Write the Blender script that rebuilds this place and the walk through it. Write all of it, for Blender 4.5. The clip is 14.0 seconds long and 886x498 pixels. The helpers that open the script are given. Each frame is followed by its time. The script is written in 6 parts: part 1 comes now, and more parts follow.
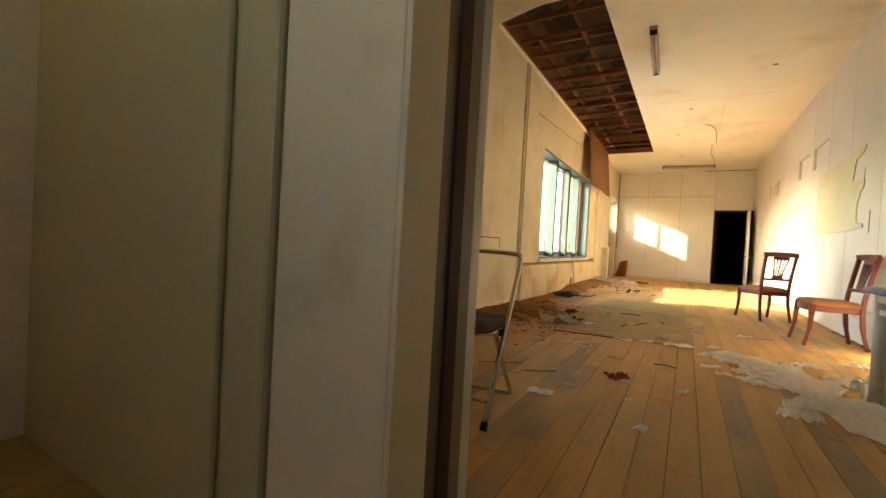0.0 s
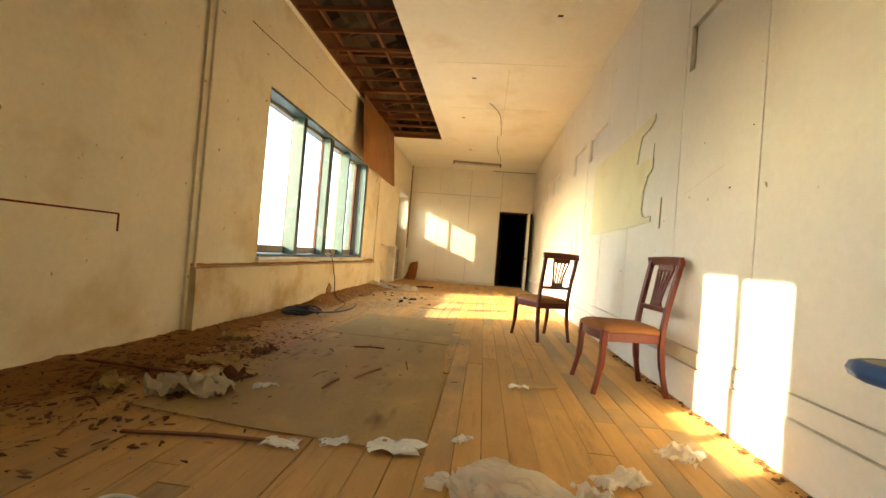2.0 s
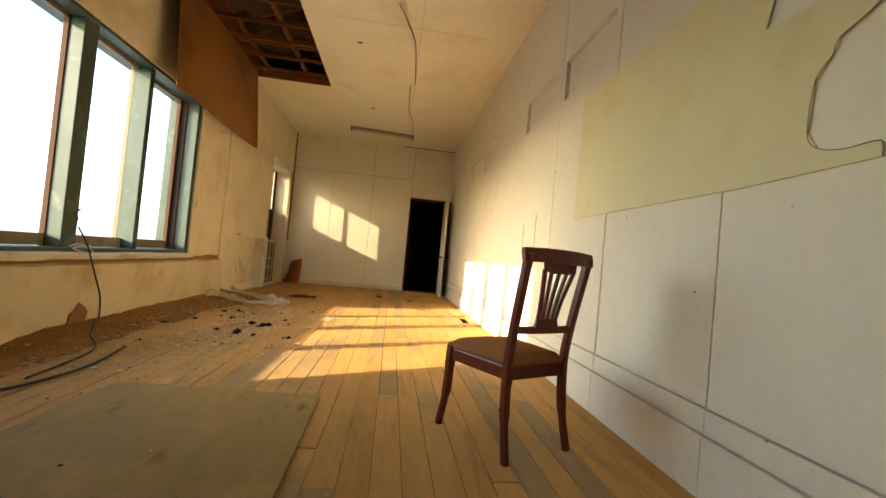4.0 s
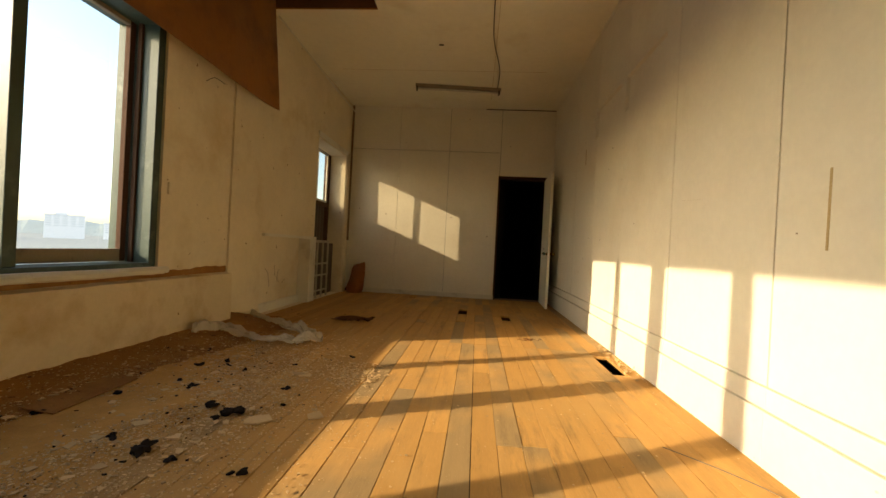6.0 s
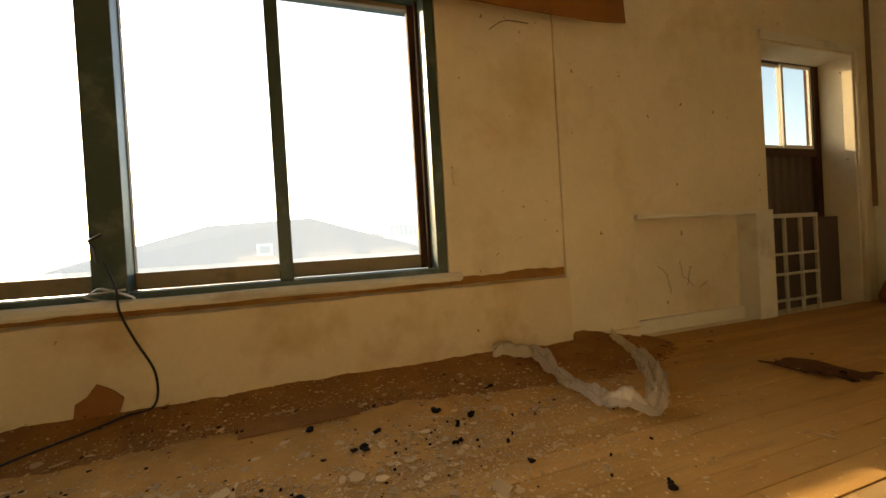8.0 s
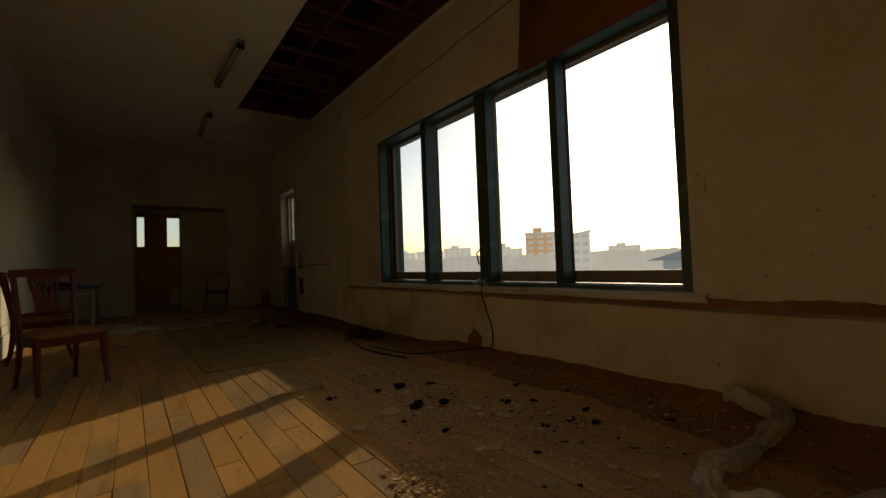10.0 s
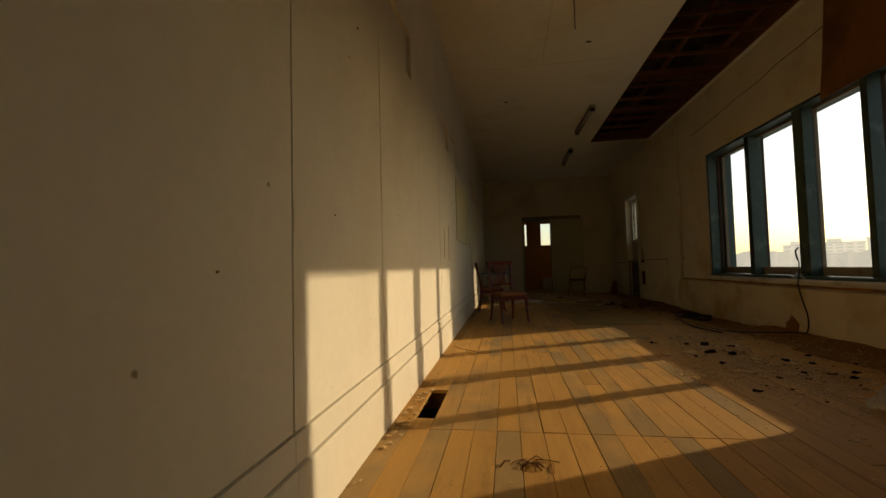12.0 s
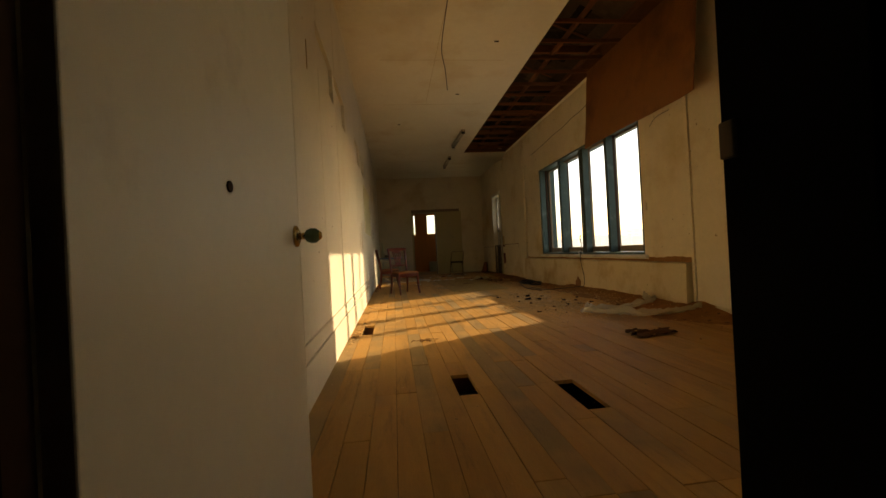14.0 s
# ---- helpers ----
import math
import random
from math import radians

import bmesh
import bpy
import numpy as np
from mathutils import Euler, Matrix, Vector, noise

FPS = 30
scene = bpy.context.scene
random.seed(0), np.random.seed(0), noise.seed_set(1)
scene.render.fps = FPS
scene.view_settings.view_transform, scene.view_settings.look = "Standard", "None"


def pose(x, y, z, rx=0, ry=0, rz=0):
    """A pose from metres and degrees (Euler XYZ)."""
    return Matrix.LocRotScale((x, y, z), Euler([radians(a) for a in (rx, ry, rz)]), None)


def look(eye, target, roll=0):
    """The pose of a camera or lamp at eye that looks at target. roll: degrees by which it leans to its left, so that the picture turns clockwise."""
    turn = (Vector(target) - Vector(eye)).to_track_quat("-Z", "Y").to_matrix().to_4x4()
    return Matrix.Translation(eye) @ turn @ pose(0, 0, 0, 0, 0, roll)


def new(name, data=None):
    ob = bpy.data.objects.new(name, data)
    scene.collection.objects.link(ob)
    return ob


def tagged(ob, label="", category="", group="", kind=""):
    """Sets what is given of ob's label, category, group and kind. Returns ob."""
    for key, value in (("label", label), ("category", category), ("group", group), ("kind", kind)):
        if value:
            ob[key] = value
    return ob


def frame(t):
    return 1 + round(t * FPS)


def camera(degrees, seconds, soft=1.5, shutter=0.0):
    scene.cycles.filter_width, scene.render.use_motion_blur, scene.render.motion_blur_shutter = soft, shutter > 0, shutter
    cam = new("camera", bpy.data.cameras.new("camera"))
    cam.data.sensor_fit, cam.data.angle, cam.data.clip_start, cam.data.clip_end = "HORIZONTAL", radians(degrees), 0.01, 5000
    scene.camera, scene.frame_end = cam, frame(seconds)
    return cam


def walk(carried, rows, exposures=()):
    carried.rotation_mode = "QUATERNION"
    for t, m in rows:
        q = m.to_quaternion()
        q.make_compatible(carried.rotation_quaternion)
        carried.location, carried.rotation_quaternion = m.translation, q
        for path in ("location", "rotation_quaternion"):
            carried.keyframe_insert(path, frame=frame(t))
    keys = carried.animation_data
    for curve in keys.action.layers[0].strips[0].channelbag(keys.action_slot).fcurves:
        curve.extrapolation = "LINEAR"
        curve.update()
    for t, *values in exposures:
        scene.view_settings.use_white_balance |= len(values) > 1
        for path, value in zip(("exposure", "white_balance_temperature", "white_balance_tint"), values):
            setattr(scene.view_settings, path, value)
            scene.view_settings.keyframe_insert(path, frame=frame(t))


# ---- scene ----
cam = camera(93.3, 14.0)
PATH = [
    (0, (2.19, 0.242, 0.848), (1.181, 1.968, 0.814), 3.2),
    (0.5, (2.288, 0.909, 0.852), (1.612, 2.791, 0.846), 3.5),
    (1, (2.374, 1.566, 0.858), (1.975, 3.525, 0.875), 4.1),
    (1.5, (2.423, 2.245, 0.861), (2.113, 4.221, 0.884), 4.3),
    (2, (2.471, 2.917, 0.842), (2.273, 4.907, 0.87), 4.7),
    (2.5, (2.504, 3.605, 0.842), (2.512, 5.604, 0.888), 4.6),
    (3, (2.523, 4.337, 0.857), (2.706, 6.327, 0.914), 5.1),
    (3.2, (2.54, 4.621, 0.858), (2.776, 6.607, 0.919), 5.4),
    (5.3, (2.51, 7.219, 0.923), (2.718, 9.208, 0.947), 4.5),
    (5.5, (2.51, 7.488, 0.93), (2.637, 9.483, 0.949), 4.1),
    (6, (2.506, 8.125, 0.919), (2.344, 10.118, 0.915), 3.0),
    (6.5, (2.532, 8.716, 0.89), (2.017, 10.648, 0.86), 1.8),
    (7, (2.547, 9.271, 0.837), (1.482, 10.963, 0.798), -0.6),
    (7.5, (2.579, 9.793, 0.838), (1.016, 11.041, 0.803), -2.4),
    (8, (2.608, 10.291, 0.844), (0.724, 10.960, 0.823), -3.4),
    (8.2, (2.609, 10.490, 0.849), (0.654, 10.913, 0.841), -3.9),
    (10.3, (2.758, 12.736, 0.91), (1.783, 10.991, 0.976), -2.0),
    (10.5, (2.81, 12.97, 0.925), (1.967, 11.157, 0.993), -2.1),
    (11, (2.901, 13.498, 0.92), (2.476, 11.546, 0.999), -2.2),
    (11.5, (3.045, 14.037, 0.889), (3.166, 12.043, 0.986), -2.0),
    (12, (3.177, 14.505, 0.877), (3.474, 12.529, 0.966), -1.4),
    (12.5, (3.259, 14.98, 0.886), (3.572, 13.006, 0.961), -1.1),
    (13, (3.272, 15.485, 0.849), (3.398, 13.49, 0.906), -1.9),
    (13.5, (3.305, 16.001, 0.853), (3.229, 14.003, 0.891), -2.4),
    (14, (3.346, 16.555, 0.842), (3.113, 14.569, 0.852), -3.0),
]
EXPOSURES = [(0.0, 4.3, 6400, 11), (0.5, 4.5, 6450, 11), (1.0, 4.55, 6450, 9), (1.5, 4.3, 6500, 8), (3.0, 3.52, 6800, 9), (5.5, 2.28, 6350, 7), (6.0, 2.0, 6950, 10), (6.5, 1.86, 7050, 10), (7.5, 2.25, 7400, 11), (8.0, 2.2, 7500, 11), (10.5, -0.36, 7000, 10), (11.0, -0.15, 7150, 10), (12.5, 0.72, 7750, 11), (14.0, 1.5, 7950, 11)]
walk(cam, [(t, look(eye, target, roll)) for t, eye, target, roll in PATH], EXPOSURES)

# ---- light ----
SUN_EL, SUN_DX, SUN_DY = radians(19.5), -1.0, -0.5
world = bpy.data.worlds.new("world")
world.use_nodes = True
scene.world = world
wn = world.node_tree
sky = wn.nodes.new("ShaderNodeTexSky")
sky.sky_type, sky.sun_disc = "NISHITA", False
sky.sun_elevation, sky.sun_rotation = SUN_EL, math.atan2(SUN_DX, SUN_DY)
sky.air_density, sky.dust_density, sky.ozone_density = 1.0, 1.3, 1.0
wn.links.new(sky.outputs[0], wn.nodes["Background"].inputs[0])
wn.nodes["Background"].inputs[1].default_value = 0.15
sun = new("sun", bpy.data.lights.new("sun", "SUN"))
sun.data.energy, sun.data.angle, sun.data.color = 2.0, radians(0.6), (1.0, 0.81, 0.56)
sun.matrix_basis = look((0, 0, 0), (-SUN_DX, -SUN_DY, -math.hypot(SUN_DX, SUN_DY) * math.tan(SUN_EL)))

# ---- materials ----


def mat(name, base, rough=0.6, metal=0.0, var=0.12, scale=2.0, fine=60.0, bump=0.15, stain=None, stain_scale=1.2,
        stain_at=(0.55, 0.75), spots=None, spots_at=(0.68, 0.74), spots_scale=25.0, rnd=0.0, stretch=(1, 1, 1), island=0.0, depth=0.004):
    """A painted or raw surface: base colour, broad and fine variation, stains, specks and relief, all in world metres."""
    m = bpy.data.materials.new(name)
    m.use_nodes = True
    t = m.node_tree
    n, link = t.nodes, t.links.new
    bsdf = n["Principled BSDF"]
    geo = n.new("ShaderNodeNewGeometry")
    mp = n.new("ShaderNodeMapping")
    mp.inputs["Scale"].default_value = stretch
    link(geo.outputs["Position"], mp.inputs[0])

    def noise_tex(s, detail=4.0, vec=None, ro=0.6):
        q = n.new("ShaderNodeTexNoise")
        q.inputs["Scale"].default_value, q.inputs["Detail"].default_value, q.inputs["Roughness"].default_value = s, detail, ro
        link((vec or mp).outputs[0], q.inputs["Vector"])
        return q.outputs[0]

    def ramp(src, a, b):
        r = n.new("ShaderNodeMapRange")
        r.inputs[1].default_value, r.inputs[2].default_value = a, b
        link(src, r.inputs[0])
        return r.outputs[0]

    def mix(fac, a, b, kind="MIX"):
        q = n.new("ShaderNodeMix")
        q.data_type, q.blend_type = "RGBA", kind
        for sock, v in ((q.inputs[0], fac), (q.inputs[6], a), (q.inputs[7], b)):
            if isinstance(v, (int, float)):
                sock.default_value = v
            elif isinstance(v, tuple):
                sock.default_value = (*v[:3], 1)
            else:
                link(v, sock)
        return q.outputs[2]

    def value(src, lo, hi):
        r = n.new("ShaderNodeMapRange")
        r.inputs[3].default_value, r.inputs[4].default_value = lo, hi
        link(src, r.inputs[0])
        return r.outputs[0]

    hsv = n.new("ShaderNodeHueSaturation")
    hsv.inputs["Color"].default_value = (*base, 1)
    broad = noise_tex(scale, 5.0)
    grain = noise_tex(fine, 3.0)
    add = n.new("ShaderNodeMath")
    add.operation = "ADD"
    link(value(broad, 1 - var * 1.6, 1 + var * 1.1), add.inputs[0])
    link(value(grain, -var * 0.7, var * 0.7), add.inputs[1])
    total = add.outputs[0]
    for amount, src in ((rnd, "object"), (island, "island")):
        if amount:
            if src == "object":
                info = n.new("ShaderNodeObjectInfo").outputs["Random"]
            else:
                info = geo.outputs["Random Per Island"]
            q = n.new("ShaderNodeMath")
            q.operation = "MULTIPLY"
            link(total, q.inputs[0])
            link(value(info, 1 - amount, 1 + amount), q.inputs[1])
            total = q.outputs[0]
    link(total, hsv.inputs["Value"])
    colour = hsv.outputs[0]
    if stain:
        colour = mix(ramp(noise_tex(stain_scale, 6.0, geo_vec(n, link, geo, 7.3)), *stain_at), colour, stain)
    if spots:
        colour = mix(ramp(noise_tex(spots_scale, 2.0), *spots_at), colour, spots)
    link(colour, bsdf.inputs["Base Color"])
    link(value(broad, max(rough - 0.12, 0.02), min(rough + 0.12, 1)), bsdf.inputs["Roughness"])
    bsdf.inputs["Metallic"].default_value = metal
    bsdf.inputs["Specular IOR Level"].default_value = 0.35 if rough < 0.7 else 0.1
    if bump:
        b = n.new("ShaderNodeBump")
        b.inputs["Strength"].default_value, b.inputs["Distance"].default_value = bump, depth
        link(total, b.inputs["Height"])
        link(b.outputs[0], bsdf.inputs["Normal"])
    return m


def geo_vec(n, link, geo, shift):
    q = n.new("ShaderNodeVectorMath")
    q.operation = "ADD"
    q.inputs[1].default_value = (shift, shift * 0.7, shift * 1.3)
    link(geo.outputs["Position"], q.inputs[0])
    return q


def plank_material(name, pale, grey, dust):
    """Worn floor boards: each board its own tone, grain along its length, dark smudges and pale dust."""
    m = mat(name, pale, 0.72, var=0.17, scale=3.0, fine=30.0, bump=0.35, stain=dust, stain_scale=1.1, stain_at=(0.54, 0.74),
            spots=(0.62, 0.52, 0.36), spots_at=(0.70, 0.76), spots_scale=70.0, rnd=0.15, stretch=(6, 0.7, 1))
    t = m.node_tree
    n, link = t.nodes, t.links.new
    n["Principled BSDF"].inputs["Specular IOR Level"].default_value = 0.14
    hsv = next(q for q in n if q.type == "HUE_SAT")
    info = n.new("ShaderNodeObjectInfo")
    noise_b = n.new("ShaderNodeTexNoise")
    noise_b.inputs["Scale"].default_value, noise_b.inputs["Detail"].default_value, noise_b.inputs["Roughness"].default_value = 1.7, 9.0, 0.68
    link(n["Geometry"].outputs["Position"], noise_b.inputs["Vector"])
    pick = n.new("ShaderNodeMapRange")
    noise_a = n.new("ShaderNodeTexNoise")
    noise_a.inputs["Scale"].default_value, noise_a.inputs["Detail"].default_value = 1.3, 3.0
    link(n["Geometry"].outputs["Position"], noise_a.inputs["Vector"])
    add = n.new("ShaderNodeMath")
    add.operation = "MULTIPLY_ADD"
    link(info.outputs["Random"], add.inputs[0])
    add.inputs[1].default_value = 0.75
    link(noise_a.outputs[0], add.inputs[2])
    pick.inputs[1].default_value, pick.inputs[2].default_value = 0.94, 1.16
    link(add.outputs[0], pick.inputs[0])
    q = n.new("ShaderNodeMix")
    q.data_type = "RGBA"
    q.inputs[6].default_value, q.inputs[7].default_value = (*pale, 1), (*grey, 1)
    link(pick.outputs[0], q.inputs[0])
    apart = n.new("ShaderNodeSeparateXYZ")
    link(n["Geometry"].outputs["Position"], apart.inputs[0])
    edge = n.new("ShaderNodeMath")
    edge.operation = "MULTIPLY_ADD"
    edge.inputs[1].default_value = 1.6
    link(noise_b.outputs[0], edge.inputs[0])
    link(apart.outputs[0], edge.inputs[2])
    soil = n.new("ShaderNodeMapRange")
    soil.inputs[1].default_value, soil.inputs[2].default_value, soil.inputs[3].default_value, soil.inputs[4].default_value = 1.15, 2.1, 0.95, 0.0
    link(edge.outputs[0], soil.inputs[0])
    dirty = n.new("ShaderNodeMix")
    dirty.data_type = "RGBA"
    dirty.inputs[7].default_value = (0.44, 0.235, 0.072, 1)
    link(soil.outputs[0], dirty.inputs[0])
    smudge = n.new("ShaderNodeTexNoise")
    smudge.inputs["Scale"].default_value, smudge.inputs["Detail"].default_value, smudge.inputs["Roughness"].default_value = 1.6, 10.0, 0.78
    link(n["Mapping"].outputs[0], smudge.inputs["Vector"])
    where = n.new("ShaderNodeMapRange")
    where.inputs[1].default_value, where.inputs[2].default_value, where.inputs[4].default_value = 0.53, 0.76, 0.8
    link(smudge.outputs[0], where.inputs[0])
    worn = n.new("ShaderNodeMix")
    worn.data_type = "RGBA"
    worn.inputs[7].default_value = (0.14, 0.095, 0.052, 1)
    link(where.outputs[0], worn.inputs[0])
    link(q.outputs[2], worn.inputs[6])
    link(worn.outputs[2], dirty.inputs[6])
    link(dirty.outputs[2], hsv.inputs["Color"])
    return m


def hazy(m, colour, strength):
    """Makes a surface glow, standing for the air light before something far away."""
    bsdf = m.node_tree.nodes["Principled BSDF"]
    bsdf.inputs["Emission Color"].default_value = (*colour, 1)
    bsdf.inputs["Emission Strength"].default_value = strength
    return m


def glass_material(name, tint=(1, 1, 1), gloss=0.06, rough=0.02):
    m = bpy.data.materials.new(name)
    m.use_nodes = True
    t = m.node_tree
    n, link = t.nodes, t.links.new
    out = n["Material Output"]
    n.remove(n["Principled BSDF"])
    clear, shine, both = n.new("ShaderNodeBsdfTransparent"), n.new("ShaderNodeBsdfGlossy"), n.new("ShaderNodeMixShader")
    clear.inputs[0].default_value = (*tint, 1)
    shine.inputs["Roughness"].default_value = rough
    both.inputs[0].default_value = gloss
    link(clear.outputs[0], both.inputs[1])
    link(shine.outputs[0], both.inputs[2])
    link(both.outputs[0], out.inputs[0])
    return m


def film_material(name, colour, clear, rough=0.15):
    """Thin crumpled plastic: part see-through, part milky, with sharp glints."""
    m = mat(name, colour, rough, var=0.1, scale=12.0, fine=90.0, bump=0.3)
    t = m.node_tree
    n, link = t.nodes, t.links.new
    out, bsdf = n["Material Output"], n["Principled BSDF"]
    bsdf.inputs["Specular IOR Level"].default_value = 0.8
    see, both = n.new("ShaderNodeBsdfTransparent"), n.new("ShaderNodeMixShader")
    thin, body = n.new("ShaderNodeBsdfTranslucent"), n.new("ShaderNodeMixShader")
    thin.inputs[0].default_value = (*colour, 1)
    body.inputs[0].default_value = 0.45
    link(bsdf.outputs[0], body.inputs[1])
    link(thin.outputs[0], body.inputs[2])
    both.inputs[0].default_value = 1 - clear
    link(see.outputs[0], both.inputs[1])
    link(body.outputs[0], both.inputs[2])
    link(both.outputs[0], out.inputs[0])
    return m


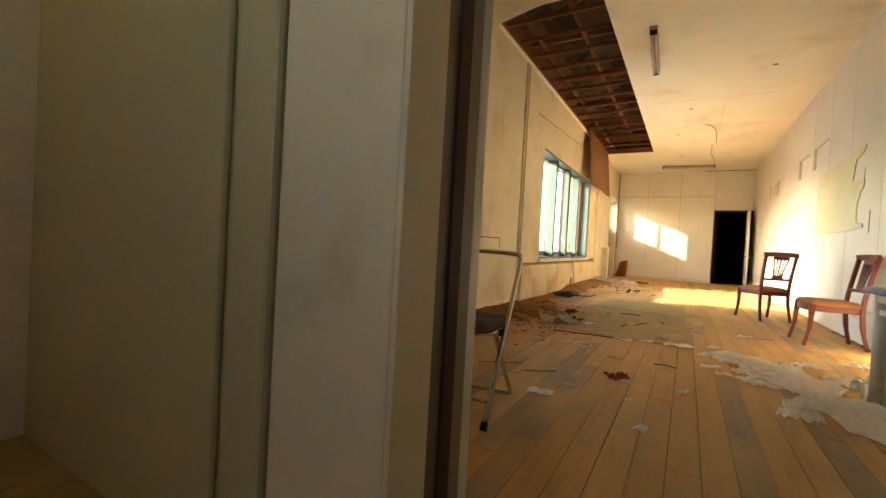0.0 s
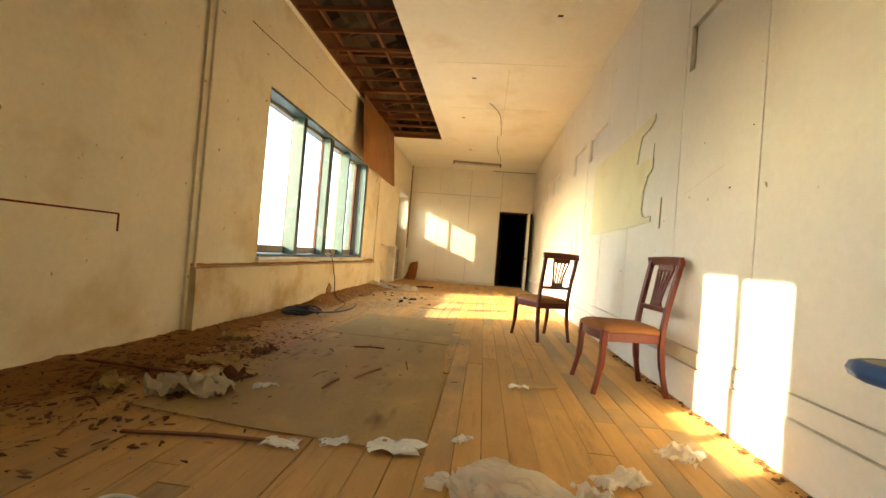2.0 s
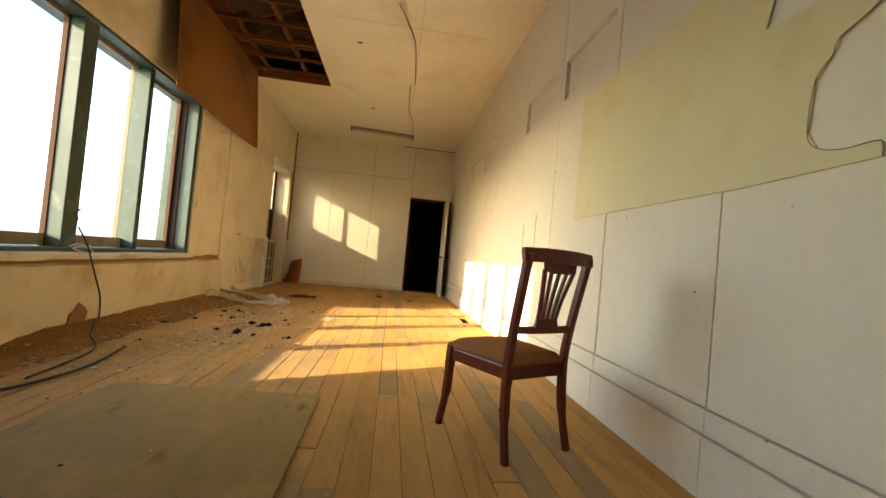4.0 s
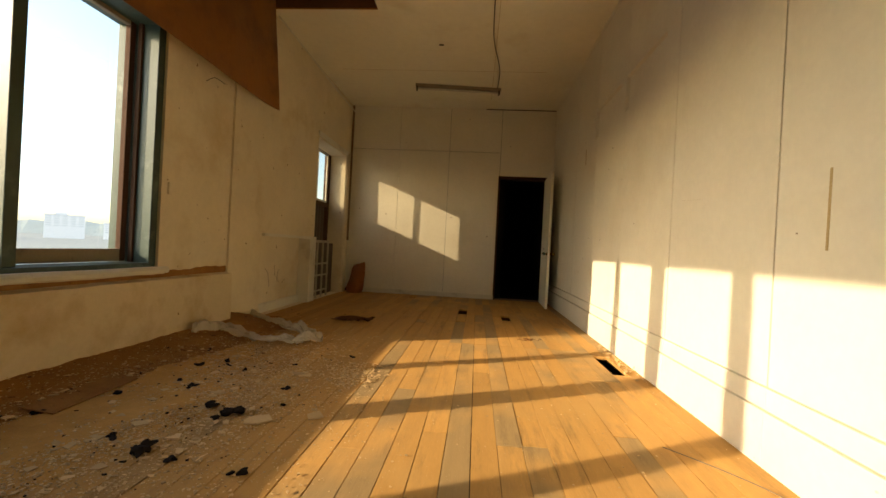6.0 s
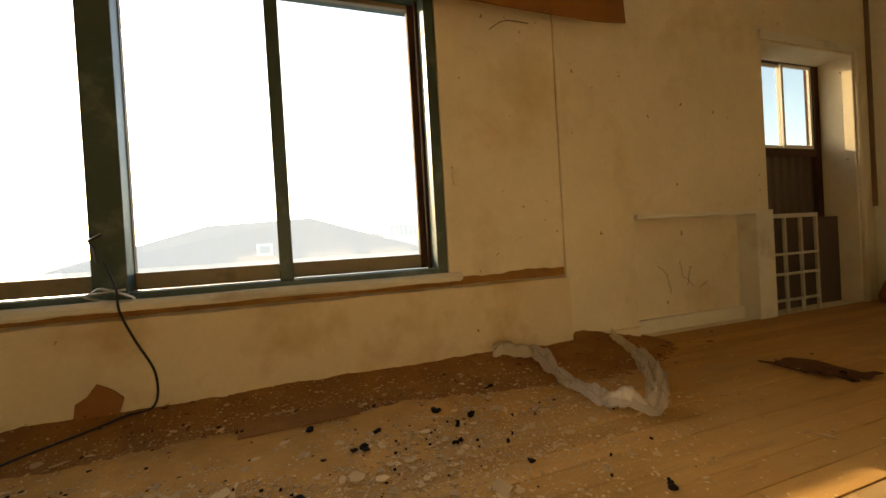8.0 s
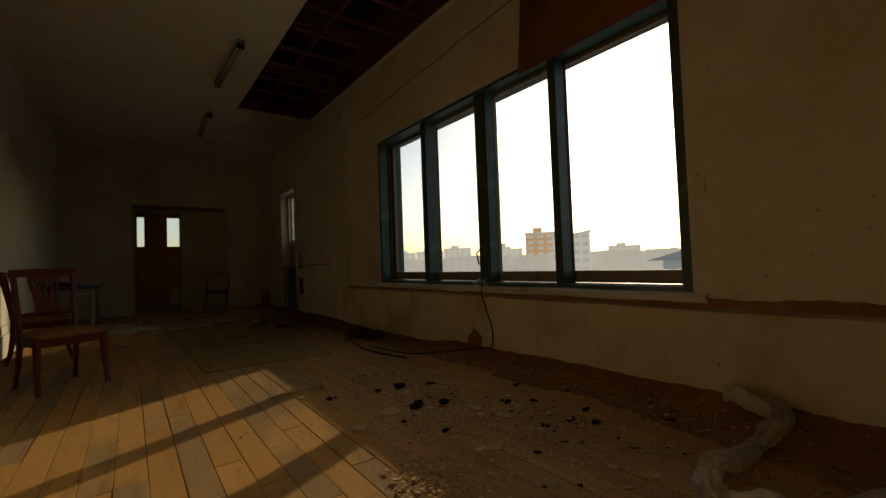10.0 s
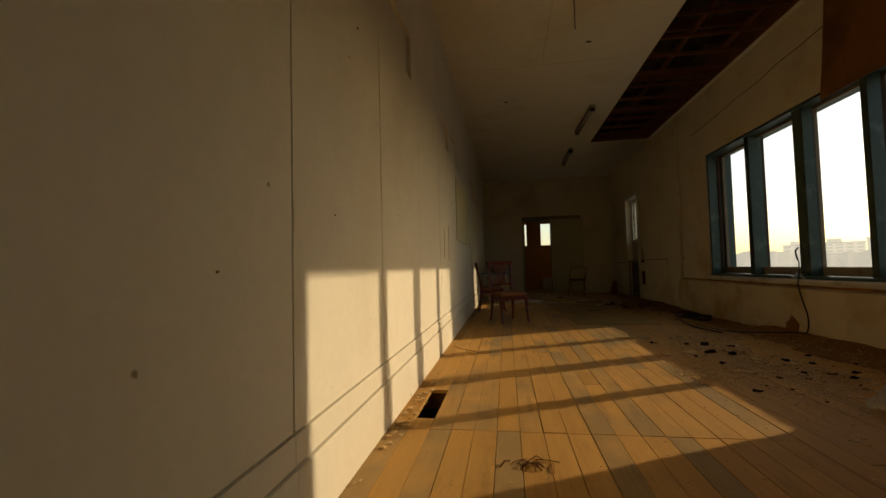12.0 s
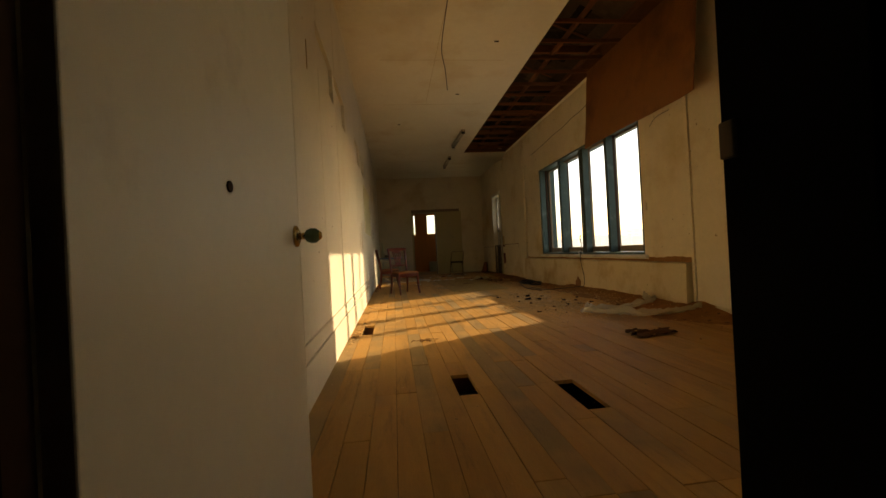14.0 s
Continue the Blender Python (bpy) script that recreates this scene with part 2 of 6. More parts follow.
M = {
    "plaster": mat("cream_plaster", (0.72, 0.63, 0.45), 0.75, var=0.11, scale=1.6, fine=26, bump=0.4, stain=(0.52, 0.38, 0.18), stain_scale=1.1, stain_at=(0.53, 0.78),
                   spots=(0.34, 0.25, 0.14), spots_at=(0.72, 0.76), spots_scale=11.0),
    "lower": mat("stained_plaster", (0.66, 0.55, 0.36), 0.8, var=0.1, scale=1.6, fine=30, bump=0.4, stain=(0.42, 0.27, 0.11), stain_scale=1.6, stain_at=(0.52, 0.75),
                 spots=(0.22, 0.14, 0.07), spots_at=(0.74, 0.78), spots_scale=14.0),
    "panel": mat("white_wall_board", (0.78, 0.735, 0.60), 0.6, var=0.085, scale=1.3, fine=24, bump=0.2, stain=(0.60, 0.52, 0.36), stain_scale=0.7, stain_at=(0.58, 0.9),
                 spots=(0.34, 0.27, 0.17), spots_at=(0.755, 0.78), spots_scale=9.0),
    "ceiling": mat("ceiling_board", (0.84, 0.80, 0.66), 0.75, var=0.08, scale=0.9, fine=14, bump=0.15, stain=(0.62, 0.5, 0.3), stain_scale=0.8, stain_at=(0.56, 0.85)),
    "gap": mat("dark_gap", (0.045, 0.032, 0.02), 0.9, var=0.2, bump=0.0),
    # Near-black colour stands in for the missing light beyond the north doorway.
    "dark": mat("blackened_unlit_room", (0.008, 0.007, 0.006), 0.9, var=0.2, bump=0.2),
    "olive": mat("olive_paint", (0.46, 0.385, 0.19), 0.6, var=0.06, bump=0.2, stain=(0.2, 0.16, 0.1), stain_scale=2.0, stain_at=(0.6, 0.9)),
    "casing": mat("worn_white_casing", (0.68, 0.64, 0.52), 0.5, var=0.06, bump=0.2, stain=(0.4, 0.34, 0.24), stain_scale=2.5),
    "drab": mat("drab_cream_casing", (0.62, 0.53, 0.32), 0.55, var=0.06, bump=0.2, stain=(0.4, 0.32, 0.18), stain_scale=2.5),
    "jamb": mat("brown_jamb", (0.22, 0.15, 0.085), 0.55, var=0.15, fine=40, bump=0.2, stretch=(5, 5, 0.6)),
    "green": mat("green_paint", (0.055, 0.085, 0.066), 0.42, var=0.2, fine=50, bump=0.2, stain=(0.16, 0.2, 0.16), stain_scale=5.0, stain_at=(0.55, 0.8)),
    "sash": mat("weathered_sash", (0.26, 0.205, 0.13), 0.55, var=0.2, fine=60, bump=0.2, stain=(0.12, 0.085, 0.05), stain_scale=5.0),
    "brownframe": mat("dark_brown_frame", (0.075, 0.038, 0.022), 0.7, var=0.2, fine=60, bump=0.2),
    "alu": mat("dull_aluminium", (0.55, 0.53, 0.48), 0.38, 0.75, var=0.1, fine=90, bump=0.1, stain=(0.3, 0.26, 0.2), stain_scale=4.0),
    "whitebar": mat("white_painted_bar", (0.46, 0.41, 0.31), 0.5, var=0.1, fine=60, bump=0.1, stain=(0.35, 0.26, 0.15), stain_scale=6.0),
    "corrug": mat("corrugated_panel", (0.42, 0.34, 0.23), 0.5, var=0.15, fine=40, bump=0.2, stain=(0.2, 0.15, 0.09), stain_scale=3.0),
    "corrug_dark": mat("dark_corrugated_panel", (0.09, 0.065, 0.045), 0.6, var=0.2, fine=40, bump=0.2),
    "ply": mat("orange_plywood", (0.25, 0.098, 0.022), 0.5, var=0.14, scale=2.0, fine=25, bump=0.15, stain=(0.10, 0.036, 0.012), stain_scale=1.3, stain_at=(0.48, 0.7), stretch=(3, 1, 0.4)),
    "timber": mat("old_timber", (0.20, 0.085, 0.036), 0.8, var=0.25, fine=40, bump=0.4, rnd=0.2, stretch=(1, 0.5, 3)),
    "roofboard": mat("roof_boards", (0.075, 0.05, 0.032), 0.85, var=0.25, fine=20, bump=0.4, island=0.7, stain=(0.15, 0.115, 0.08), stain_scale=3.0),
    "plank": plank_material("worn_floor_boards", (0.57, 0.318, 0.098), (0.33, 0.22, 0.10), (0.50, 0.30, 0.105)),
    "hardboard": mat("dusty_hardboard", (0.37, 0.245, 0.09), 0.75, var=0.2, scale=2.5, fine=30, bump=0.3, stretch=(2.2, 0.8, 1), stain=(0.48, 0.32, 0.115), stain_scale=2.0,
                     spots=(0.13, 0.08, 0.038), spots_at=(0.62, 0.80), spots_scale=2.6),
    "dirt": mat("red_brown_dirt", (0.32, 0.156, 0.051), 0.95, var=0.3, scale=6.0, fine=120, bump=0.8, stain=(0.40, 0.215, 0.072), stain_scale=2.4,
                spots=(0.12, 0.06, 0.025), spots_at=(0.66, 0.74), spots_scale=40.0, depth=0.01),
    "dust": mat("ochre_dust", (0.56, 0.30, 0.085), 0.95, var=0.28, scale=5.0, fine=140, bump=0.8, stain=(0.38, 0.19, 0.06), stain_scale=2.2,
                spots=(0.55, 0.45, 0.3), spots_at=(0.68, 0.74), spots_scale=60.0, depth=0.006),
    "chip": mat("plaster_chips", (0.58, 0.40, 0.20), 0.85, var=0.15, fine=80, bump=0.3, island=0.3),
    "coal": mat("black_coal", (0.020, 0.013, 0.009), 0.85, var=0.3, fine=80, bump=0.6),
    "litter": mat("dark_leaf_litter", (0.16, 0.075, 0.03), 0.9, var=0.3, fine=90, bump=0.5, island=0.6),
    "red_wood": mat("cherry_stained_wood", (0.135, 0.019, 0.006), 0.36, var=0.18, scale=4.0, fine=30, bump=0.05, stretch=(4, 4, 0.5)),
    "seat": mat("worn_brown_seat_fabric", (0.30, 0.13, 0.05), 0.85, var=0.12, scale=8.0, fine=400, bump=0.3, stain=(0.33, 0.12, 0.04), stain_scale=5.0),
    "chrome": mat("dull_chrome", (0.62, 0.60, 0.56), 0.22, 1.0, var=0.1, bump=0.05, stain=(0.3, 0.24, 0.17), stain_scale=12.0, stain_at=(0.55, 0.75)),
    "vinyl": mat("black_vinyl", (0.05, 0.036, 0.022), 0.85, var=0.2, fine=200, bump=0.2, stain=(0.16, 0.11, 0.06), stain_scale=5.0, stain_at=(0.4, 0.7)),
    "rubber": mat("black_rubber", (0.02, 0.02, 0.02), 0.8, bump=0.1),
    "desk": mat("dusty_desk_laminate", (0.46, 0.38, 0.22), 0.5, var=0.08, fine=120, bump=0.1, stain=(0.34, 0.26, 0.13), stain_scale=3.0),
    "blue": mat("blue_edge_band", (0.022, 0.10, 0.26), 0.4, var=0.15, bump=0.05),
    "greymetal": mat("cream_grey_metal", (0.50, 0.47, 0.37), 0.4, var=0.06, bump=0.05, stain=(0.36, 0.3, 0.2), stain_scale=6.0),
    "brownboard": mat("grey_brown_board", (0.19, 0.125, 0.07), 0.6, var=0.15, fine=40, bump=0.15, stretch=(1, 6, 1)),
    "film": film_material("clear_plastic_film", (0.94, 0.86, 0.66), 0.48, 0.05),
    "milky": film_material("milky_plastic_sheet", (0.93, 0.87, 0.70), 0.24, 0.2),
    "cream_sheet": film_material("cream_translucent_sheet", (0.62, 0.60, 0.40), 0.1, 0.35),
    "paper": mat("crumpled_paper", (0.76, 0.72, 0.60), 0.8, var=0.1, scale=14, bump=0.2),
    "rag": mat("dusty_cream_cloth", (0.50, 0.41, 0.26), 0.9, var=0.18, scale=10, fine=120, bump=0.4, stain=(0.34, 0.23, 0.11), stain_scale=6.0),
    "faint": mat("faint_grey_scratch", (0.60, 0.54, 0.41), 0.7, var=0.1, bump=0.1),
    "card": mat("cardboard", (0.44, 0.27, 0.11), 0.85, var=0.12, fine=50, bump=0.2),
    "greenplastic": mat("green_plastic", (0.035, 0.13, 0.06), 0.45, bump=0.1),
    "redcloth": mat("red_cloth", (0.20, 0.035, 0.025), 0.9, bump=0.2),
    "blueplastic": mat("blue_plastic", (0.05, 0.16, 0.42), 0.35, bump=0.05),
    "bottle": film_material("clear_bottle", (0.75, 0.8, 0.82), 0.6, 0.08),
    "cable": mat("black_cable", (0.018, 0.016, 0.014), 0.5, bump=0.05),
    "yellowpaper": mat("yellowed_backing", (0.74, 0.68, 0.42), 0.75, var=0.06, scale=1.5, bump=0.15, stain=(0.68, 0.59, 0.32), stain_scale=2.0),
    "rust": mat("dark_red_patch", (0.14, 0.028, 0.016), 0.7, var=0.2, fine=50, bump=0.3, stain=(0.26, 0.1, 0.05), stain_scale=9.0),
    "tan": mat("tan_patch", (0.50, 0.37, 0.18), 0.8, var=0.12, bump=0.2),
    "tube": mat("fluorescent_tube", (0.62, 0.58, 0.48), 0.25, var=0.1, bump=0.0),
    "fixture": mat("fixture_paint", (0.30, 0.24, 0.16), 0.45, var=0.1, bump=0.05, stain=(0.2, 0.14, 0.08), stain_scale=7.0),
    "brass": mat("worn_brass", (0.55, 0.38, 0.14), 0.25, 1.0, var=0.15, bump=0.05),
    "greenknob": mat("green_knob", (0.10, 0.17, 0.12), 0.2, 0.3, var=0.2, bump=0.0),
    "doorpaint": mat("white_door_paint", (0.80, 0.76, 0.62), 0.45, var=0.05, fine=20, bump=0.1, stain=(0.42, 0.36, 0.24), stain_scale=2.2, stain_at=(0.58, 0.85)),
    "orangedoor": mat("orange_wood_door", (0.74, 0.31, 0.075), 0.4, var=0.12, fine=30, bump=0.1, stretch=(5, 5, 0.5)),
    "bag": mat("brown_paper_sack", (0.30, 0.105, 0.03), 0.8, var=0.18, scale=6, bump=0.3),
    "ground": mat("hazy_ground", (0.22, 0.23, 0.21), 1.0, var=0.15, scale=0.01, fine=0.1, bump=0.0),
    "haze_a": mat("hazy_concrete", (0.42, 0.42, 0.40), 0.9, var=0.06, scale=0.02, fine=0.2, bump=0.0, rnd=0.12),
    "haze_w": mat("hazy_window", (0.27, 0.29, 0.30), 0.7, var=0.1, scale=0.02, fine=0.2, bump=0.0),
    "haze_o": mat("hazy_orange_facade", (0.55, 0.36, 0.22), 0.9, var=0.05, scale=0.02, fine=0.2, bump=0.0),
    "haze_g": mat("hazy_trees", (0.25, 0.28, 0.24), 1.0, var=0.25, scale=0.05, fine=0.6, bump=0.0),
    "haze_gs": mat("sunward_haze_bank", (0.34, 0.32, 0.27), 1.0, var=0.2, scale=0.05, fine=0.6, bump=0.0),
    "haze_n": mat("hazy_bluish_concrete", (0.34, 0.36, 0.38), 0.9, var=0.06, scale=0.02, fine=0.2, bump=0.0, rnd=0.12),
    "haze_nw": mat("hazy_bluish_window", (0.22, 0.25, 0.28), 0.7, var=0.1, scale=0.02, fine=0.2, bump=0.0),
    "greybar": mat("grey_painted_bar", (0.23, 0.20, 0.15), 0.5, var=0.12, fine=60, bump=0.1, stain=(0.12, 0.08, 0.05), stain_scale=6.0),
    "roof": mat("hazy_grey_tile_roof", (0.20, 0.195, 0.185), 0.8, var=0.15, fine=10, bump=0.3),
    "glass": glass_material("window_glass", (0.97, 0.98, 0.97), 0.07),
    # Tint added to cut the light that the north window lets in.
    "dimmed_glass": glass_material("dimmed_window_glass", (0.74, 0.73, 0.69), 0.06),
    }
# Emission stands for haze: strong and warm sunward, weak and bluish elsewhere.
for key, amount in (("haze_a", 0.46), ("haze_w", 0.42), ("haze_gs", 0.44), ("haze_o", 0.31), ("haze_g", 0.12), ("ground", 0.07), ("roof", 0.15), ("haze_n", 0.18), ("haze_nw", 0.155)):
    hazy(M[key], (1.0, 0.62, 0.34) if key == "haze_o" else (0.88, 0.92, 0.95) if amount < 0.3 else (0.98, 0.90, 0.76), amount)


# ---- mesh helpers ----


def bm_box(bm, x0, x1, y0, y1, z0, z1, bevel=0.0):
    r = bmesh.ops.create_cube(bm, size=1, matrix=Matrix.Translation(((x0 + x1) / 2, (y0 + y1) / 2, (z0 + z1) / 2)) @ Matrix.Diagonal((x1 - x0, y1 - y0, z1 - z0, 1)))
    if bevel:
        vs = set(r["verts"])
        es = [e for e in bm.edges if e.verts[0] in vs and e.verts[1] in vs]
        bmesh.ops.bevel(bm, geom=es, offset=bevel, segments=2, affect="EDGES", profile=0.5)
    return bm


def boxes(*rows, bevel=0.0):
    bm = bmesh.new()
    for r in rows:
        bm_box(bm, *r, bevel=bevel)
    return bm


def bm_tube(bm, pts, r, seg=8, closed=False):
    """A round bar swept along points; r is one radius or one for each point."""
    pts = [Vector(p) for p in pts]
    n = len(pts)
    rings, side = [], None
    for i, p in enumerate(pts):
        a, b = (pts[i - 1], pts[(i + 1) % n]) if closed else (pts[max(i - 1, 0)], pts[min(i + 1, n - 1)])
        d = (b - a).normalized()
        if side is None:
            side = d.orthogonal().normalized()
        side = (side - d * side.dot(d)).normalized()
        up = d.cross(side)
        rad = r[i] if isinstance(r, (list, tuple)) else r
        rings.append([bm.verts.new(p + (side * math.cos(k) + up * math.sin(k)) * rad) for k in [2 * math.pi * j / seg for j in range(seg)]])
    m = n if closed else n - 1
    for i in range(m):
        a, b = rings[i], rings[(i + 1) % n]
        for j in range(seg):
            bm.faces.new((a[j], a[(j + 1) % seg], b[(j + 1) % seg], b[j]))
    if not closed:
        bm.faces.new(rings[0][::-1])
        bm.faces.new(rings[-1])
    return bm


def tube(pts, r, seg=8, closed=False):
    return bm_tube(bmesh.new(), pts, r, seg, closed)


def smooth_path(pts, steps=6):
    """Points on a Catmull-Rom curve through pts."""
    pts = [Vector(p) for p in pts]
    out = []
    for i in range(len(pts) - 1):
        p0, p1, p2, p3 = pts[max(i - 1, 0)], pts[i], pts[i + 1], pts[min(i + 2, len(pts) - 1)]
        for k in range(steps):
            u = k / steps
            out.append(0.5 * ((2 * p1) + (p2 - p0) * u + (2 * p0 - 5 * p1 + 4 * p2 - p3) * u * u + (3 * p1 - p0 - 3 * p2 + p3) * u ** 3))
    out.append(pts[-1])
    return out


def bm_bar(bm, pts, w, d, across=(1, 0, 0)):
    """A bar of rectangular section w by d along points; w may be a list. across: the way its width points."""
    pts = [Vector(p) for p in pts]
    x = Vector(across).normalized()
    rings = []
    for i, p in enumerate(pts):
        t = (pts[min(i + 1, len(pts) - 1)] - pts[max(i - 1, 0)]).normalized()
        y = t.cross(x).normalized()
        ww = (w[i] if isinstance(w, (list, tuple)) else w) / 2
        dd = (d[i] if isinstance(d, (list, tuple)) else d) / 2
        c = 0.25
        rings.append([bm.verts.new(p + x * a * ww + y * b * dd) for a, b in
                      ((-1, -1 + c), (-1 + c, -1), (1 - c, -1), (1, -1 + c), (1, 1 - c), (1 - c, 1), (-1 + c, 1), (-1, 1 - c))])
    for a, b in zip(rings, rings[1:]):
        for j in range(8):
            bm.faces.new((a[j], a[(j + 1) % 8], b[(j + 1) % 8], b[j]))
    bm.faces.new(rings[0][::-1])
    bm.faces.new(rings[-1])
    return bm


def bar(pts, w, d, across=(1, 0, 0)):
    return bm_bar(bmesh.new(), pts, w, d, across)


def prism(outline, axis, a, b):
    """A slab with that outline in the two axes other than axis, from a to b along it."""
    bm = bmesh.new()

    def at(p, v):
        return {"x": (v, p[0], p[1]), "y": (p[0], v, p[1]), "z": (p[0], p[1], v)}[axis]
    lo, hi = [bm.verts.new(at(p, a)) for p in outline], [bm.verts.new(at(p, b)) for p in outline]
    bm.faces.new(lo)
    bm.faces.new(hi[::-1])
    for i in range(len(lo)):
        j = (i + 1) % len(lo)
        bm.faces.new((lo[i], hi[i], hi[j], lo[j]))
    bmesh.ops.recalc_face_normals(bm, faces=bm.faces)
    return bm


def mesh_of(name, bm, material, smooth=False):
    bmesh.ops.recalc_face_normals(bm, faces=bm.faces)
    me = bpy.data.meshes.new(name)
    bm.to_mesh(me)
    bm.free()
    me.materials.append(material)
    if smooth:
        me.polygons.foreach_set("use_smooth", [True] * len(me.polygons))
    return me


def part(name, bm, material, parent=None, label="", smooth=False):
    ob = new(name, mesh_of(name, bm, material, smooth))
    ob.parent = parent
    return tagged(ob, label)


def thing(name, label, category, group="", m=None, kind=""):
    ob = new(name)
    ob.empty_display_size = 0.1
    if m:
        ob.matrix_basis = m
    return tagged(ob, label, category, group, kind)


def solo(name, bm, material, label, category="", group="", kind="", smooth=False, m=None):
    ob = new(name, mesh_of(name, bm, material, smooth))
    if m:
        ob.matrix_basis = m
    return tagged(ob, label, category, group, kind)


def set_structure(name, bm, material, label):
    return solo(name, bm, material, label, kind="structure")

# ---- structure ----
WX, EX, NY, CZ = -0.02, 3.86, 16.07, 3.59
OUT = -0.40
S0, S1 = 0.84, 1.07
DOOR_S, DOOR_N = (1.765, 2.58), (2.95, 3.735)

# west wall: inner face at WX, three openings, a niche and a thicker breast under the large window
# Fourth opening, y -1.5 to -0.95, is unseen and added to light the lobby.
west = boxes((OUT, WX, -2.0, -1.5, -0.2, 3.95), (OUT, WX, -1.5, -0.95, -0.2, 1.5), (OUT, WX, -1.5, -0.95, 2.3, 3.95), (OUT, WX, -0.95, 2.74, -0.2, 3.95), (OUT, WX, 3.78, 7.31, -0.2, 3.95), (OUT, WX, 11.26, 12.85, -0.2, 3.95),
             (OUT, WX, 2.74, 3.78, 2.54, 3.95), (OUT, WX, 7.31, 11.26, 2.57, 3.95), (OUT, WX, 7.31, 11.26, -0.2, 0.60),
             (OUT, WX, 12.85, 14.43, 0.99, 3.95), (OUT, WX, 12.85, 14.43, -0.2, 0.0), (OUT, -0.16, 12.85, 14.43, 0.0, 0.99),
             (OUT, WX, 14.43, 15.80, 2.56, 3.95), (OUT, WX, 15.80, 19.3, -0.2, 3.95), (OUT, WX, 2.74, 3.78, -0.2, 0.0), (OUT, WX, 14.43, 15.80, -0.2, 0.0))
wall_west = set_structure("wall_west", west, M["plaster"], "cream plastered outer wall with large windows, stained and cracked")


def ragged_breast():
    """The breast under the window, its top edge broken and uneven."""
    bm = bmesh.new()
    n = 96
    y0, y1 = 6.24, 12.15
    prev = None
    for i in range(n + 1):
        y = y0 + (y1 - y0) * i / n
        top = 0.555 + 0.010 * noise.noise((y * 3.1, 0, 2)) + 0.006 * noise.noise((y * 17, 3, 0))
        foot = 0.068 + 0.006 * noise.noise((y * 5, 9, 0))
        row = [bm.verts.new(p) for p in ((WX - 0.01, y, -0.1), (foot, y, -0.1), (foot, y, 0.30), (0.060 + 0.003 * noise.noise((y * 4, 1, 1)), y, top), (WX - 0.01, y, top + 0.012))]
        if prev:
            for k in range(5):
                bm.faces.new((prev[k], prev[(k + 1) % 5], row[(k + 1) % 5], row[k]))
        else:
            bm.faces.new(row)
        prev = row
    bm.faces.new(prev[::-1])
    return bm


part("window_breast", ragged_breast(), M["lower"], wall_west, "stained plaster breast with a broken top edge")


def ragged_strip(y0, y1, low, high, amp, x0, x1, seed, n=60):
    """A strip on the west wall with a torn upper edge."""
    up, dn = [], []
    for i in range(n + 1):
        y = y0 + (y1 - y0) * i / n
        dn.append((y, low))
        up.append((y, high + amp * (noise.noise((y * 2.3, seed, 0)) + 0.5 * noise.noise((y * 9, seed, 4)))))
    return prism(dn + up[::-1], "x", x0, x1)


part("torn_plaster", ragged_strip(11.34, 12.165, 0.567, 0.625, 0.03, WX - 0.005, WX + 0.004, 5), M["dirt"], wall_west, "exposed brown core above the breast")
part("torn_plaster", ragged_strip(7.22, 11.40, 0.566, 0.592, 0.012, WX - 0.005, WX + 0.006, 8), M["dirt"], wall_west, "exposed brown core under the sill")
part("torn_plaster", ragged_strip(6.27, 7.3, 0.567, 0.59, 0.012, WX - 0.005, WX + 0.004, 2), M["dirt"], wall_west, "exposed brown core above the breast")
# sill board under the large window
sill = bmesh.new()
prev = None
for i in range(81):
    y = 7.29 + 4.05 * i / 80
    sag = 0.006 * noise.noise((y * 1.7, 5, 5))
    row = [sill.verts.new(p) for p in ((OUT + 0.03, y, 0.60), (0.012, y, 0.603 + sag), (0.022 + 0.006 * noise.noise((y * 8, 1, 7)), y, 0.628 + sag), (0.008, y, 0.652 + sag), (OUT + 0.03, y, 0.66))]
    if prev:
        for k in range(5):
            sill.faces.new((prev[k], prev[(k + 1) % 5], row[(k + 1) % 5], row[k]))
    else:
        sill.faces.new(row)
    prev = row
sill.faces.new(prev[::-1])
part("window_sill", sill, M["casing"], wall_west, "chipped cream sill")

# cover strips, cracks and patches on the west wall
part("conduit", tube([(0.0, 6.30, 0.02), (0.0, 6.30, 3.58)], 0.014), M["plaster"], wall_west, "thin painted conduit")
part("cover_strip", boxes((WX, 0.006, 6.205, 6.24, 0, 3.58)), M["plaster"], wall_west)
part("cover_strip", boxes((WX, 0.002, 12.172, 12.21, 0.0, 3.56)), M["plaster"], wall_west)
part("crack", tube([(WX + 0.002, y, 3.02 + 0.02 * noise.noise((y * 2, 0, 9)) + 0.055 * (y - 6.85)) for y in [6.85 + 0.13 * i for i in range(25)]], 0.0045, 5), M["gap"], wall_west)
part("groove", boxes((WX - 0.004, WX + 0.003, 4.11, 5.53, 0.935, 0.947)), M["rust"], wall_west, "rust-brown shelf scar")
part("groove", boxes((WX - 0.004, WX + 0.003, 5.52, 5.535, 0.82, 0.94)), M["rust"], wall_west)
part("groove", boxes((WX - 0.004, WX + 0.003, 1.2, 2.72, 0.895, 0.905)), M["rust"], wall_west)
part("patch", prism([(3.90, 0.955), (4.11, 0.94), (4.095, 1.10), (4.08, 1.205), (3.905, 1.225)], "x", WX - 0.004, WX + 0.004), M["tan"], wall_west, "tan paper patch")
part("patch", prism([(3.89, 0.89), (4.11, 0.88), (4.11, 0.935), (3.89, 0.95)], "x", WX - 0.004, WX + 0.005), M["rust"], wall_west, "dark red patch")
